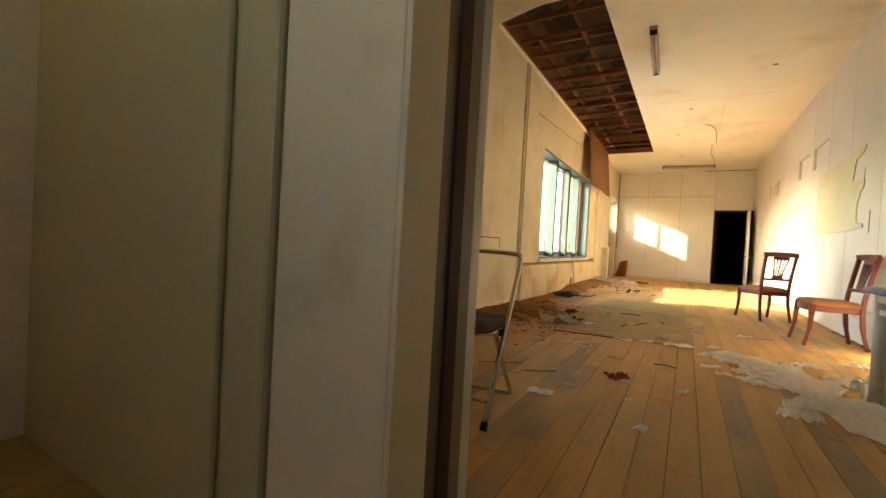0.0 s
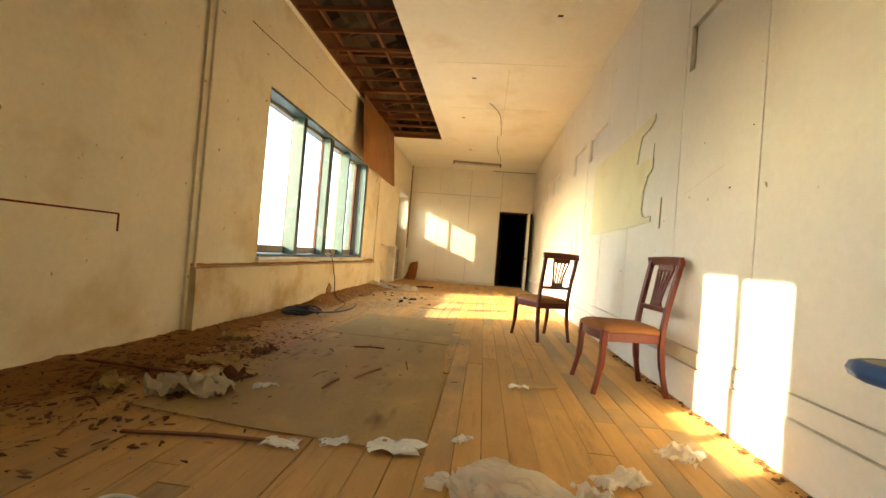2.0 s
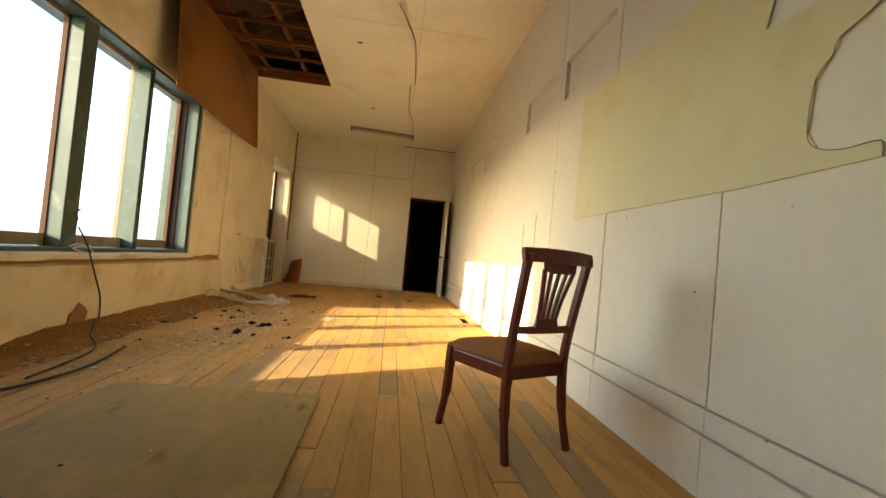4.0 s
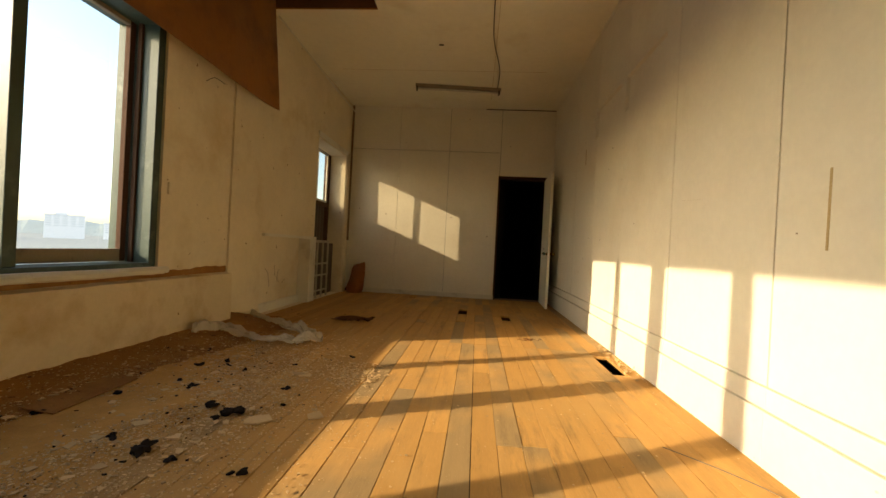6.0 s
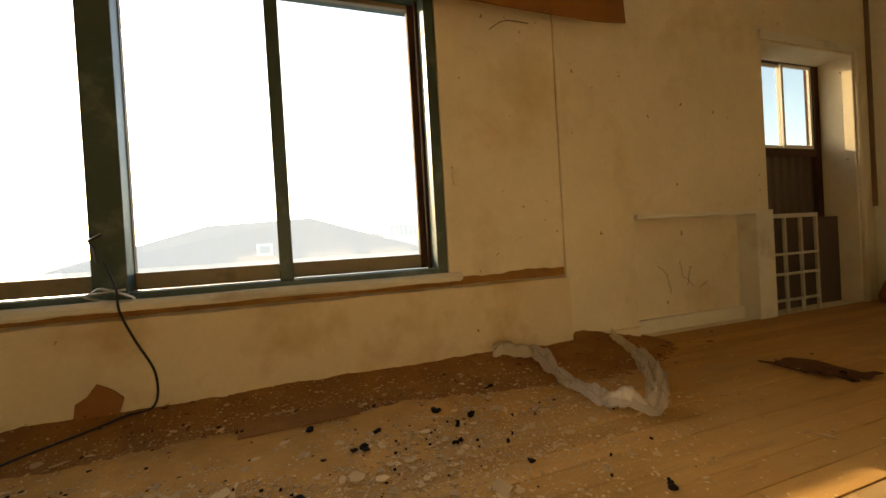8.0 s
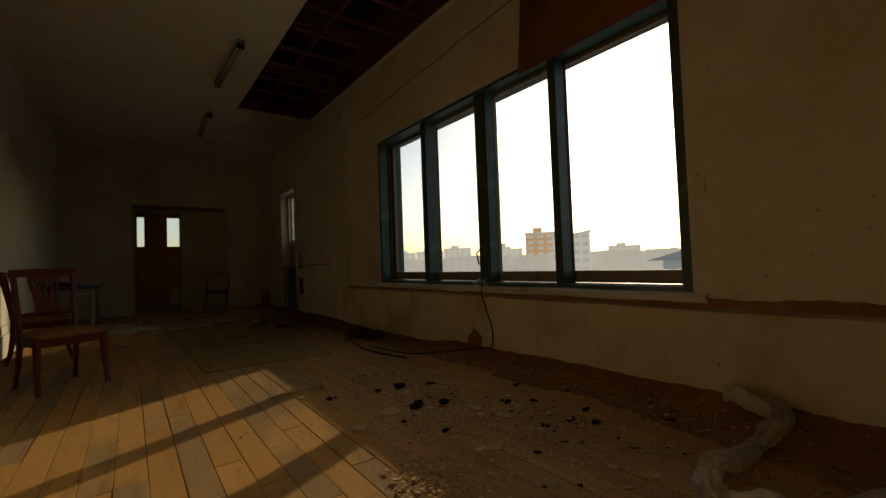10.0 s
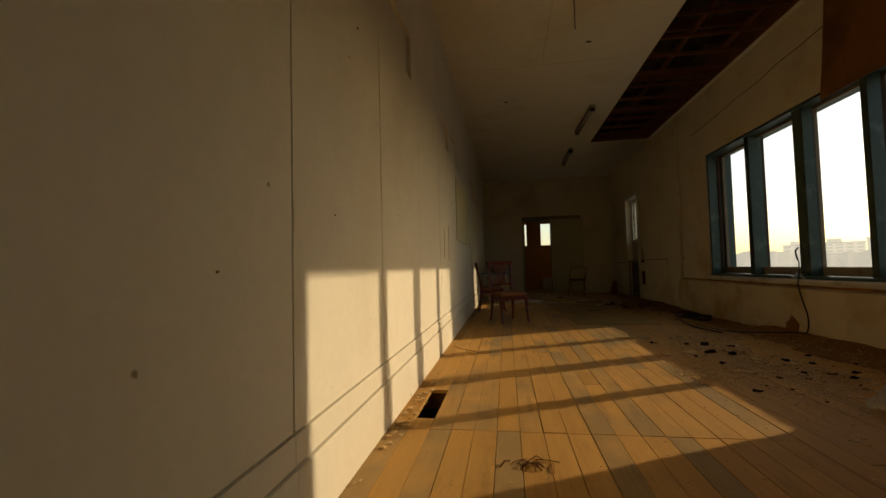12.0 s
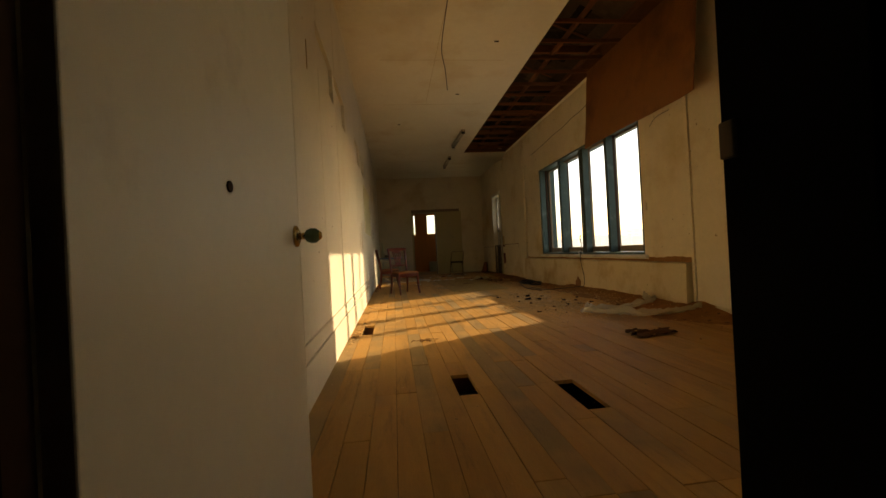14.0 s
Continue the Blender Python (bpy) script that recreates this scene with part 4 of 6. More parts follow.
# open leaf of the north doorway, lying near the east wall
dn = thing("door_2", "white-painted flush door standing open, with a brass and green knob", "door", kind="structure", m=pose(3.735, NY - 0.014, 0, 0, 0, -2.2))
part("leaf", boxes((-0.038, 0.0, -0.96, 0.0, 0.012, 2.265), bevel=0.003), M["doorpaint"], dn)
part("edge_strip", boxes((-0.0385, 0.0005, -0.964, -0.96, 0.012, 2.265)), M["doorpaint"], dn)
for s in (-1, 1):
    base_x = -0.038 if s < 0 else 0.0
    k = bmesh.new()
    bm_tube(k, [(base_x, -0.915, 0.915), (base_x + s * 0.006, -0.915, 0.915), (base_x + s * 0.012, -0.915, 0.915)], [0.036, 0.034, 0.022], 18)
    bm_tube(k, [(base_x + s * 0.01, -0.915, 0.915), (base_x + s * 0.035, -0.915, 0.915)], 0.011, 12)
    rose = part("rose", k, M["brass"], dn, "brass rose", True)
    kk = tube([(base_x + s * d, -0.915, 0.915) for d in (0.03, 0.036, 0.05, 0.065, 0.076, 0.08)], [0.011, 0.020, 0.025, 0.024, 0.016, 0.008], 18)
    part("knob", kk, M["greenknob"] if s < 0 else M["brass"], rose, "green-tinted knob", True)
    part("knob_end", tube([(base_x + s * d, -0.915, 0.915) for d in (0.070, 0.081, 0.084)], [0.016, 0.013, 0.007], 14), M["brass"], rose, "brass knob end", True)
part("keyhole", tube([(-0.042, -0.42, 1.0), (-0.036, -0.42, 1.0)], 0.012, 8), M["gap"], dn)
for z in (0.3, 1.2, 2.05):
    part("hinge", boxes((-0.012, 0.004, -0.012, 0.012, z - 0.05, z + 0.05), bevel=0.002), M["jamb"], dn)

# glazed wooden door on the far side of the lobby
ld = thing("door_3", "orange-brown wooden door with small upper panes", "door", kind="structure")
part("leaf", boxes((1.20, 1.44, -1.55, -1.51, 0.0, 2.6), (1.87, 2.385, -1.55, -1.51, 0.0, 2.6), (2.75, 2.95, -1.55, -1.51, 0.0, 2.6), (1.44, 1.87, -1.55, -1.51, 0.0, 1.62), (2.385, 2.75, -1.55, -1.51, 0.0, 1.62), (1.44, 1.87, -1.55, -1.51, 2.42, 2.6), (2.385, 2.75, -1.55, -1.51, 2.42, 2.6)), M["orangedoor"], ld)
for a, b in ((1.44, 1.87), (2.385, 2.75)):
    g = part("pane", boxes((a, b, -1.66, -1.654, 1.62, 2.45)), M["glass"], ld)
    g.visible_shadow = False
solo("cardboard_box", boxes((1.40, 1.86, -1.46, -1.18, 0.0, 0.42), bevel=0.01), M["paper"], "pale closed box on the lobby floor", "box")

# plywood hanging from the ceiling opening in front of the window head
pb = bmesh.new()
prev = None
for i in range(41):
    u = i / 40
    y = 10.17 + 2.46 * u
    col = []
    for k in range(9):
        v = k / 8
        z = 3.60 - (3.60 - 2.36) * v
        x = 0.12 + 0.09 * v + 0.02 * math.sin(u * 5) * v + (0.10 * max(0, (u - 0.86) / 0.14) ** 2) * v * 0.4 + 0.006 * noise.noise((y * 2, z * 3, 0))
        col.append((x, y - 0.03 * v * (1 - u), z))
    row = [pb.verts.new(p) for p in col] + [pb.verts.new((p[0] - 0.008, p[1], p[2])) for p in col[::-1]]
    if prev:
        for k in range(18):
            pb.faces.new((prev[k], prev[(k + 1) % 18], row[(k + 1) % 18], row[k]))
    else:
        pb.faces.new(row)
    prev = row
pb.faces.new(prev[::-1])
solo("plywood_sheet", pb, M["ply"], "orange-brown plywood sheet hanging from the broken ceiling", "board", smooth=False)
part("hanging_wire", tube(smooth_path([(0.02, 11.95, 2.38), (0.05, 11.75, 2.36), (0.06, 11.62, 2.28)], 5), 0.003, 5), M["cable"], wall_west)

# ---- furniture ----
def dining_chair(m, label):
    """Faces +y: tapered sabre legs, padded seat, fan of slats in the back."""
    c = thing("dining_chair", label, "chair", "dining chairs", m)
    wood = M["red_wood"]
    # seat pad
    pad = bmesh.new()
    n = 12
    prev = None
    for i in range(n + 1):
        v = i / n
        y = -0.205 + 0.43 * v
        half = 0.185 + 0.045 * v
        bow = 0.02 * math.sin(math.pi * v) if v < 1 else 0
        ring = []
        for k in range(13):
            u = -1 + 2 * k / 12
            yy = y + (0.028 * (1 - u * u) if v > 0.9 else 0)
            edge = max(abs(u) ** 6, abs(2 * v - 1) ** 8)
            ring.append((u * half, yy, 0.437 + 0.036 * (1 - edge) + 0.006 * (1 - u * u) * bow * 20))
        row = [pad.verts.new(p) for p in ring] + [pad.verts.new((p[0], p[1], 0.418)) for p in ring[::-1]]
        if prev:
            for k in range(26):
                pad.faces.new((prev[k], prev[(k + 1) % 26], row[(k + 1) % 26], row[k]))
        else:
            pad.faces.new(row)
        prev = row
    pad.faces.new(prev[::-1])
    part("seat", pad, M["seat"], c, "worn brown fabric seat pad", True)
    part("front_rail", bar(smooth_path([(-0.20, 0.205, 0.385), (0, 0.228, 0.385), (0.20, 0.205, 0.385)], 6), 0.062, 0.022, (0, 0, 1)), wood, c)
    part("back_rail", bar([(-0.16, -0.19, 0.385), (0.16, -0.19, 0.385)], 0.062, 0.022, (0, 0, 1)), wood, c)
    for s in (-1, 1):
        part("side_rail", bar([(s * 0.175, -0.19, 0.385), (s * 0.212, 0.20, 0.385)], 0.062, 0.022, (0, 0, 1)), wood, c)
        part("front_leg", bar(smooth_path([(s * 0.212, 0.208, 0.43), (s * 0.214, 0.213, 0.33), (s * 0.216, 0.222, 0.18), (s * 0.222, 0.262, 0.0)], 6), [0.042] * 7 + [0.038] * 6 + [0.030] * 6, [0.046] * 7 + [0.038] * 6 + [0.030] * 6), wood, c)
        part("rear_leg", bar(smooth_path([(s * 0.196, -0.245, 0.0), (s * 0.186, -0.205, 0.20), (s * 0.182, -0.195, 0.42), (s * 0.186, -0.222, 0.62), (s * 0.196, -0.285, 0.935)], 6), [0.028] * 6 + [0.034] * 6 + [0.036] * 13, [0.032] * 6 + [0.040] * 6 + [0.036] * 13), wood, c)
    part("top_rail", bar(smooth_path([(-0.222, -0.276, 0.925), (-0.12, -0.290, 0.930), (0, -0.296, 0.932), (0.12, -0.290, 0.930), (0.222, -0.276, 0.925)], 5), 0.062, 0.026, (0, 0.18, 1)), wood, c)
    part("lower_rail", bar(smooth_path([(-0.175, -0.215, 0.585), (0, -0.228, 0.585), (0.175, -0.215, 0.585)], 5), 0.034, 0.020, (0, 0.18, 1)), wood, c)
    splat = part("splat", prism([(-0.075, 0.60), (-0.062, 0.64), (0.062, 0.64), (0.075, 0.60)], "y", -0.238, -0.224), wood, c)
    top = prism([(-0.105, 0.905), (-0.095, 0.862), (-0.05, 0.852), (0.05, 0.852), (0.095, 0.862), (0.105, 0.905)], "y", -0.297, -0.283)
    part("splat_head", top, wood, splat)
    for a, b in ((-0.055, -0.098), (-0.028, -0.052), (0.0, 0.0), (0.028, 0.052), (0.055, 0.098)):
        w = 0.017 if abs(a) < 0.05 else 0.022
        part("slat", bar(smooth_path([(a, -0.231, 0.63), (a + (b - a) * 0.25, -0.252, 0.73), (b * 0.98 if abs(b) > 0 else 0, -0.288, 0.87)], 5), [w] * 11, [0.013] * 11), wood, splat)
    return c


dining_chair(pose(3.50, 6.061, 0, 0, 0, 96), "cherry-stained wooden dining chair with brown seat, back against the wall")
dining_chair(pose(3.17, 7.734, 0, 0, 0, 25.8), "cherry-stained wooden dining chair with brown seat standing free")


def folding_chair(m):
    """Faces +y: two bent tube frames and a vinyl pad; the back pad is missing."""
    c = thing("folding_chair", "steel tube folding chair with black vinyl seat and no back pad", "chair", m=m)
    w = 0.215
    back = smooth_path([(-w, 0.27, 0.015), (-w, 0.10, 0.32), (-w, -0.04, 0.56), (-w * 0.97, -0.16, 0.735), (-w * 0.94, -0.185, 0.78), (-w * 0.82, -0.20, 0.802), (0, -0.205, 0.808), (w * 0.82, -0.20, 0.802), (w * 0.94, -0.185, 0.78), (w * 0.97, -0.16, 0.735), (w, -0.04, 0.56), (w, 0.10, 0.32), (w, 0.27, 0.015)], 5)
    part("back_frame", tube(back, 0.0125, 10), M["chrome"], c, "dull chromed tube", True)
    v = 0.185
    rear = smooth_path([(-v, 0.12, 0.43), (-v, -0.02, 0.25), (-v, -0.18, 0.06), (-v * 0.95, -0.215, 0.02), (-v * 0.8, -0.22, 0.014), (0, -0.22, 0.014), (v * 0.8, -0.22, 0.014), (v * 0.95, -0.215, 0.02), (v, -0.18, 0.06), (v, -0.02, 0.25), (v, 0.12, 0.43)], 5)
    part("rear_frame", tube(rear, 0.0125, 10), M["chrome"], c, "dull chromed tube", True)
    part("stretcher", tube([(-w, 0.215, 0.11), (w, 0.215, 0.11)], 0.008, 8), M["chrome"], c, "", True)
    seat = boxes((-0.195, 0.195, -0.14, 0.245, 0.425, 0.468))
    es = [e for e in seat.edges if abs(e.verts[0].co.z - e.verts[1].co.z) > 0.02]
    bmesh.ops.bevel(seat, geom=es, offset=0.07, segments=5, affect="EDGES", profile=0.5)
    es = [e for e in seat.edges if e.is_manifold and abs(e.calc_face_angle(0)) > 1.2]
    bmesh.ops.bevel(seat, geom=es, offset=0.014, segments=3, affect="EDGES", profile=0.5)
    part("seat", seat, M["vinyl"], c, "dusty black vinyl pad", True)
    rim = [(0.175 * math.cos(k) * (1 + 0.25 * abs(math.sin(2 * k))), 0.052 + 0.175 * math.sin(k) * (1 + 0.22 * abs(math.sin(2 * k))), 0.42) for k in [2 * math.pi * i / 32 for i in range(32)]]
    part("seat_ring", tube(rim, 0.009, 8, True), M["chrome"], c, "", True)
    for s in (-1, 1):
        part("hinge", boxes((s * 0.205 - 0.006, s * 0.205 + 0.006, -0.02, 0.10, 0.40, 0.43), bevel=0.003), M["rubber"], c)
        part("foot_cap", tube([(s * w, 0.276, 0.0), (s * w, 0.262, 0.035)], 0.017, 10), M["rubber"], c, "black rubber cap")
    return c


folding_chair(pose(1.205, 2.25, 0, 0, 0, 183))


def desk():
    d = thing("desk", "cream metal desk with dusty top and blue edge band", "desk")
    x0, x1, y0, y1, z = 3.12, 3.82, 2.15, 3.735, 0.72
    top = boxes((x0, x1, y0, y1, z - 0.03, z))
    es = [e for e in top.edges if abs(e.verts[0].co.z - e.verts[1].co.z) > 0.02]
    bmesh.ops.bevel(top, geom=es, offset=0.05, segments=5, affect="EDGES", profile=0.5)
    part("top", top, M["desk"], d)
    band = [(x0 + 0.05, y0), (x1 - 0.05, y0), (x1, y0 + 0.05), (x1, y1 - 0.05), (x1 - 0.05, y1), (x0 + 0.05, y1), (x0 + 0.015, y1 - 0.015), (x0, y1 - 0.05), (x0, y0 + 0.05), (x0 + 0.015, y0 + 0.015)]
    part("edge_band", tube([(a, b, z - 0.016) for a, b in band], 0.0175, 8, True), M["blue"], d, "blue plastic edge band", True)
    part("front_rail", boxes((x0 + 0.04, x0 + 0.075, y0 + 0.06, y1 - 0.06, z - 0.085, z - 0.03), bevel=0.006), M["greymetal"], d)
    part("back_rail", boxes((x1 - 0.075, x1 - 0.04, y0 + 0.06, y1 - 0.06, z - 0.085, z - 0.03), bevel=0.006), M["greymetal"], d)
    part("side_rail", boxes((x0 + 0.06, x1 - 0.06, y1 - 0.095, y1 - 0.06, z - 0.085, z - 0.03), bevel=0.006), M["greymetal"], d)
    part("lower_rail", boxes((x0 + 0.06, x1 - 0.06, y1 - 0.09, y1 - 0.065, z - 0.155, z - 0.125), bevel=0.004), M["greymetal"], d)
    part("lower_rail", boxes((x0 + 0.05, x0 + 0.075, y0 + 0.06, y1 - 0.06, z - 0.155, z - 0.125), bevel=0.004), M["greymetal"], d)
    for x in (x0 + 0.07, x1 - 0.075):
        for y in (y0 + 0.08, y1 - 0.08):
            leg = part("leg", tube([(x, y, 0.02), (x, y, z - 0.03)], 0.034, 16), M["greymetal"], d, "", True)
            part("foot_cap", tube([(x, y, 0.0), (x, y, 0.022)], 0.036, 16), M["rubber"], leg)
    return d


desk()
solo("loose_board", boxes((-0.14, 0.14, -0.36, 0.36, 0, 0.014), bevel=0.002), M["brownboard"], "grey-brown wooden board lying on the desk", "board", m=pose(3.555, 2.93, 0.722, 0, 0, 14))
solo("loose_board", boxes((-0.11, 0.11, -0.40, 0.40, 0, 0.016), bevel=0.002), M["brownboard"], "grey-brown wooden board leaning on another board", "board", m=pose(3.615, 2.88, 0.748, 6, -14, 6))
sheet = bmesh.new()
prev = None
for i in range(21):
    u = i / 20
    row = []
    for k in range(15):
        v = k / 14
        zt = 0.08 + 0.45 * math.sin(math.pi * min(0.5, u * 1.5)) * (1 - 0.12 * v)
        row.append(sheet.verts.new((3.66 + 0.11 * u - 0.05 * math.sin(v * 2.6) + 0.02, 3.66 - 1.05 * u + 0.05 * math.sin(v * 3), 0.725 + zt * v)))
    if prev:
        for k in range(14):
            sheet.faces.new((prev[k], prev[k + 1], row[k + 1], row[k]))
    prev = row
solo("plastic_sheet", sheet, M["cream_sheet"], "cream translucent plastic sheet standing on the desk against the wall", "plastic sheet", smooth=True)


def strip_light(m, length, tubes, label):
    f = thing("ceiling_light", label, "lamp", "fluorescent fittings", m)
    h = length / 2
    part("body", boxes((-0.045, 0.045, -h, h, -0.045, 0.0), bevel=0.006), M["fixture"], f)
    for s in (-1, 1):
        part("lamp_holder", boxes((-0.04, 0.04, s * (h - 0.025) - 0.012, s * (h - 0.025) + 0.012, -0.10, -0.045), bevel=0.003), M["rubber"], f)
    for x in tubes:
        part("tube", tube([(x, -h + 0.03, -0.078), (x, h - 0.03, -0.078)], 0.0155, 12), M["tube"], f, "unlit fluorescent tube", True)
    part("ballast_cover", boxes((-0.05, 0.05, -0.15, 0.15, -0.052, -0.045)), M["fixture"], f)
    return f


strip_light(pose(1.66, 6.502, CZ, 0, 0, 2), 1.35, (-0.022, 0.022), "dusty unlit fluorescent strip light on the ceiling")
strip_light(pose(1.6, 3.861, CZ, 0, 0, 0), 1.3, (-0.022, 0.022), "dusty unlit fluorescent strip light on the ceiling")
strip_light(pose(2.06, 15.0, CZ, 0, 0, -84), 1.40, (0.022,), "unlit fluorescent strip light with one tube missing, by the end wall")
solo("ceiling_cable", tube(smooth_path([(2.63, 12.2, CZ - 0.006), (2.57, 11.0, CZ - 0.008), (2.45, 10.4, CZ - 0.05), (2.36, 9.9, CZ - 0.16)], 8), 0.006, 6), M["cable"], "thin loose cable hanging from the ceiling", "cable")
solo("ceiling_cable", tube(smooth_path([(2.56, 12.3, CZ - 0.006), (2.58, 13.4, CZ - 0.006), (2.70, 14.3, CZ - 0.008), (2.70, 15.0, CZ - 0.02)], 8), 0.006, 6), M["cable"], "thin cable clipped along the ceiling", "cable")
solo("ceiling_cable", tube(smooth_path([(0.03, 12.9, CZ - 0.03), (0.03, 14.0, CZ - 0.07), (0.03, 15.2, CZ - 0.12), (0.04, 16.02, CZ - 0.14)], 8), 0.011, 6), M["casing"], "pale cable run along the wall top", "cable")
for x, y in ((1.85, 11.15), (2.1, 9.3), (3.1, 7.6), (1.9, 13.6)):
    solo("ceiling_stud", boxes((x - 0.03, x + 0.03, y - 0.015, y + 0.015, CZ - 0.006, CZ + 0.001)), M["gap"], "dark broken fixing in the ceiling", "fixing", "ceiling fixings")
# flap of sagging ceiling board at the south-west
fl = bmesh.new()
prev = None
for i in range(9):
    u = i / 8
    row = [fl.verts.new((0.05 + 0.9 * v, 3.3 + 1.5 * u, CZ - 0.004 - 0.20 * (1 - v) ** 1.5 * u * (1.2 - 0.4 * u))) for v in (0, 0.2, 0.4, 0.6, 0.8, 1)]
    if prev:
        for k in range(5):
            fl.faces.new((prev[k], prev[k + 1], row[k + 1], row[k]))
    prev = row
bmesh.ops.solidify(fl, geom=fl.faces[:], thickness=0.008)
solo("sagging_board", fl, M["ceiling"], "cream ceiling board sagging beside the hole", "ceiling board", smooth=True)

# ---- dirt bank ----
def mound(x, y):
    """Height of the dirt bank along the window wall."""
    reach = (0.52 if y > 5 else 0.40) + 0.22 * noise.noise((y * 0.8, 3, 0)) + 0.35 * math.exp(-((y - 5.4) / 0.9) ** 2) + 0.12 * math.exp(-((y - 12.0) / 1.0) ** 2)
    fall = max(0.0, 1 - x / reach)
    ends = min(1.0, max(0.0, (y - 1.2) / 0.6), max(0.0, (13.0 - y) / 0.7))
    north = min(1.0, max(0.0, (y - 8.3) / 0.9))
    h = (0.040 + 0.095 * north * north * (3 - 2 * north) + 0.02 * noise.noise((y * 1.3, 7, 0))) * fall ** 1.6 * ends
    return h + 0.010 * noise.noise((x * 7, y * 7, 0)) * (0.3 + fall) + 0.006 * noise.noise((x * 23, y * 23, 0)) - 0.006


def lying(points):
    """Points x, y, clearance, laid over the dirt."""
    return [(x, y, max(0.0, mound(x, y)) + c) for x, y, c in points]


# ---- cables, bag and things by the window wall ----
solo("wall_cable", tube(smooth_path([(-0.01, 9.36, 0.86), (0.03, 9.42, 0.72), (0.06, 9.44, 0.60), (0.070, 9.50, 0.45), (0.074, 9.58, 0.27)] + lying([(0.085, 9.57, 0.02), (0.13, 9.46, 0.012), (0.20, 9.33, 0.012), (0.30, 9.15, 0.012), (0.52, 8.85, 0.012), (0.614, 8.19, 0.012)]), 7), 0.006, 8), M["cable"], "black cable hanging from the window to the floor", "cable", smooth=True)
solo("window_wires", tube(smooth_path([(-0.02, 9.30, 0.70), (0.02, 9.36, 0.72), (0.03, 9.50, 0.66), (0.03, 9.40, 0.655), (0.02, 9.28, 0.69), (0.025, 9.46, 0.71)], 6), 0.006, 6), M["alu"], "tangle of pale wire on the window sill", "wire", smooth=True)
rng = random.Random(4)
coil = []
for i in range(90):
    a = i * 0.42
    r = 0.17 + 0.06 * math.sin(i * 0.37) + rng.uniform(-0.012, 0.012)
    coil.append((0.42 + r * 1.0 * math.cos(a), 7.67 + r * 1.15 * math.sin(a), 0.03 + 0.018 * math.sin(i * 0.9) + 0.0006 * i))
coil += [(0.70, 8.05, 0.02), (0.74, 8.5, 0.014), (0.64, 9.0, 0.014)]
solo("cable_coil", tube(smooth_path(coil, 3), 0.009, 6), M["cable"], "loose coil of black cable on the dirt", "cable", smooth=True)


def crumple(n, w, h, seed, lift=0.05, fold=3.0):
    """A crumpled sheet lying on the floor."""
    bm = bmesh.new()
    grid = []
    for i in range(n + 1):
        row = []
        for k in range(n + 1):
            u, v = i / n - 0.5, k / n - 0.5
            e = 1 + 0.35 * noise.noise((u * 3 + seed, v * 3, 1.0))
            x, y = u * w * e + 0.04 * w * noise.noise((u * 7, v * 7, seed)), v * h * e + 0.04 * h * noise.noise((u * 7 + 9, v * 7, seed))
            z = lift * (abs(noise.noise((u * fold, v * fold, seed))) * 1.5 + 0.5 * abs(noise.noise((u * fold * 3, v * fold * 3, seed + 4)))) + 0.004
            row.append(bm.verts.new((x, y, z)))
        grid.append(row)
    for i in range(n):
        for k in range(n):
            if noise.noise((i * 0.5 + seed * 3, k * 0.5, 3.3)) > -0.42 or 2 < i < n - 3 and 2 < k < n - 3:
                bm.faces.new((grid[i][k], grid[i + 1][k], grid[i + 1][k + 1], grid[i][k + 1]))
    bmesh.ops.delete(bm, geom=[v for v in bm.verts if not v.link_faces], context="VERTS")
    return bm


def ribbon(path, width, seed, lift, n=90, m=9):
    """A long twisted band of film lying along a path."""
    pts = smooth_path(path, n // (len(path) - 1))
    bm = bmesh.new()
    prev = None
    for i, p in enumerate(pts):
        d = (pts[min(i + 1, len(pts) - 1)] - pts[max(i - 1, 0)]).normalized()
        s = Vector((-d.y, d.x, 0))
        u = i / len(pts)
        ww = width * (0.75 + 0.5 * noise.noise((u * 6, seed, 0))) * min(1, 8 * u + 0.3, 8 * (1 - u) + 0.2)
        row = []
        for k in range(m):
            v = k / (m - 1) - 0.5
            z = 0.006 + lift * (1.0 * abs(noise.noise((u * 9, v * 4, seed))) + 0.45 * abs(noise.noise((u * 16, v * 13, seed + 2))) + 0.14 * abs(noise.noise((u * 50, v * 30, seed + 7)))) * (1.3 - abs(v))
            q = p + s * (v * ww + 0.02 * noise.noise((u * 25, v * 4, seed + 5)))
            row.append(bm.verts.new((q.x, q.y, p.z + z)))
        if prev:
            for k in range(m - 1):
                bm.faces.new((prev[k], prev[k + 1], row[k + 1], row[k]))
        prev = row
    return bm


solo("plastic_film", ribbon(lying([(0.16, 11.46, 0.01), (0.24, 11.72, 0.01), (0.58, 11.70, 0.01), (0.92, 11.67, 0.01), (1.10, 11.80, 0.01), (0.82, 12.12, 0.01), (0.46, 12.36, 0.01), (0.12, 12.44, 0.01)]), 0.14, 3, 0.12, 420, 29), M["film"], "crumpled clear plastic film in a loop on the floor", "plastic film", smooth=True)
solo("plastic_sheet", ribbon([(2.43, 4.516, 0.0), (2.7, 4.35, 0.0), (2.86, 4.0, 0.0), (2.96, 3.665, 0.0), (3.06, 3.323, 0.0), (3.16, 2.883, 0.0)], 0.60, 8, 0.075, 320, 45), M["milky"], "long crumpled milky plastic sheet on the boards", "plastic sheet", smooth=True)
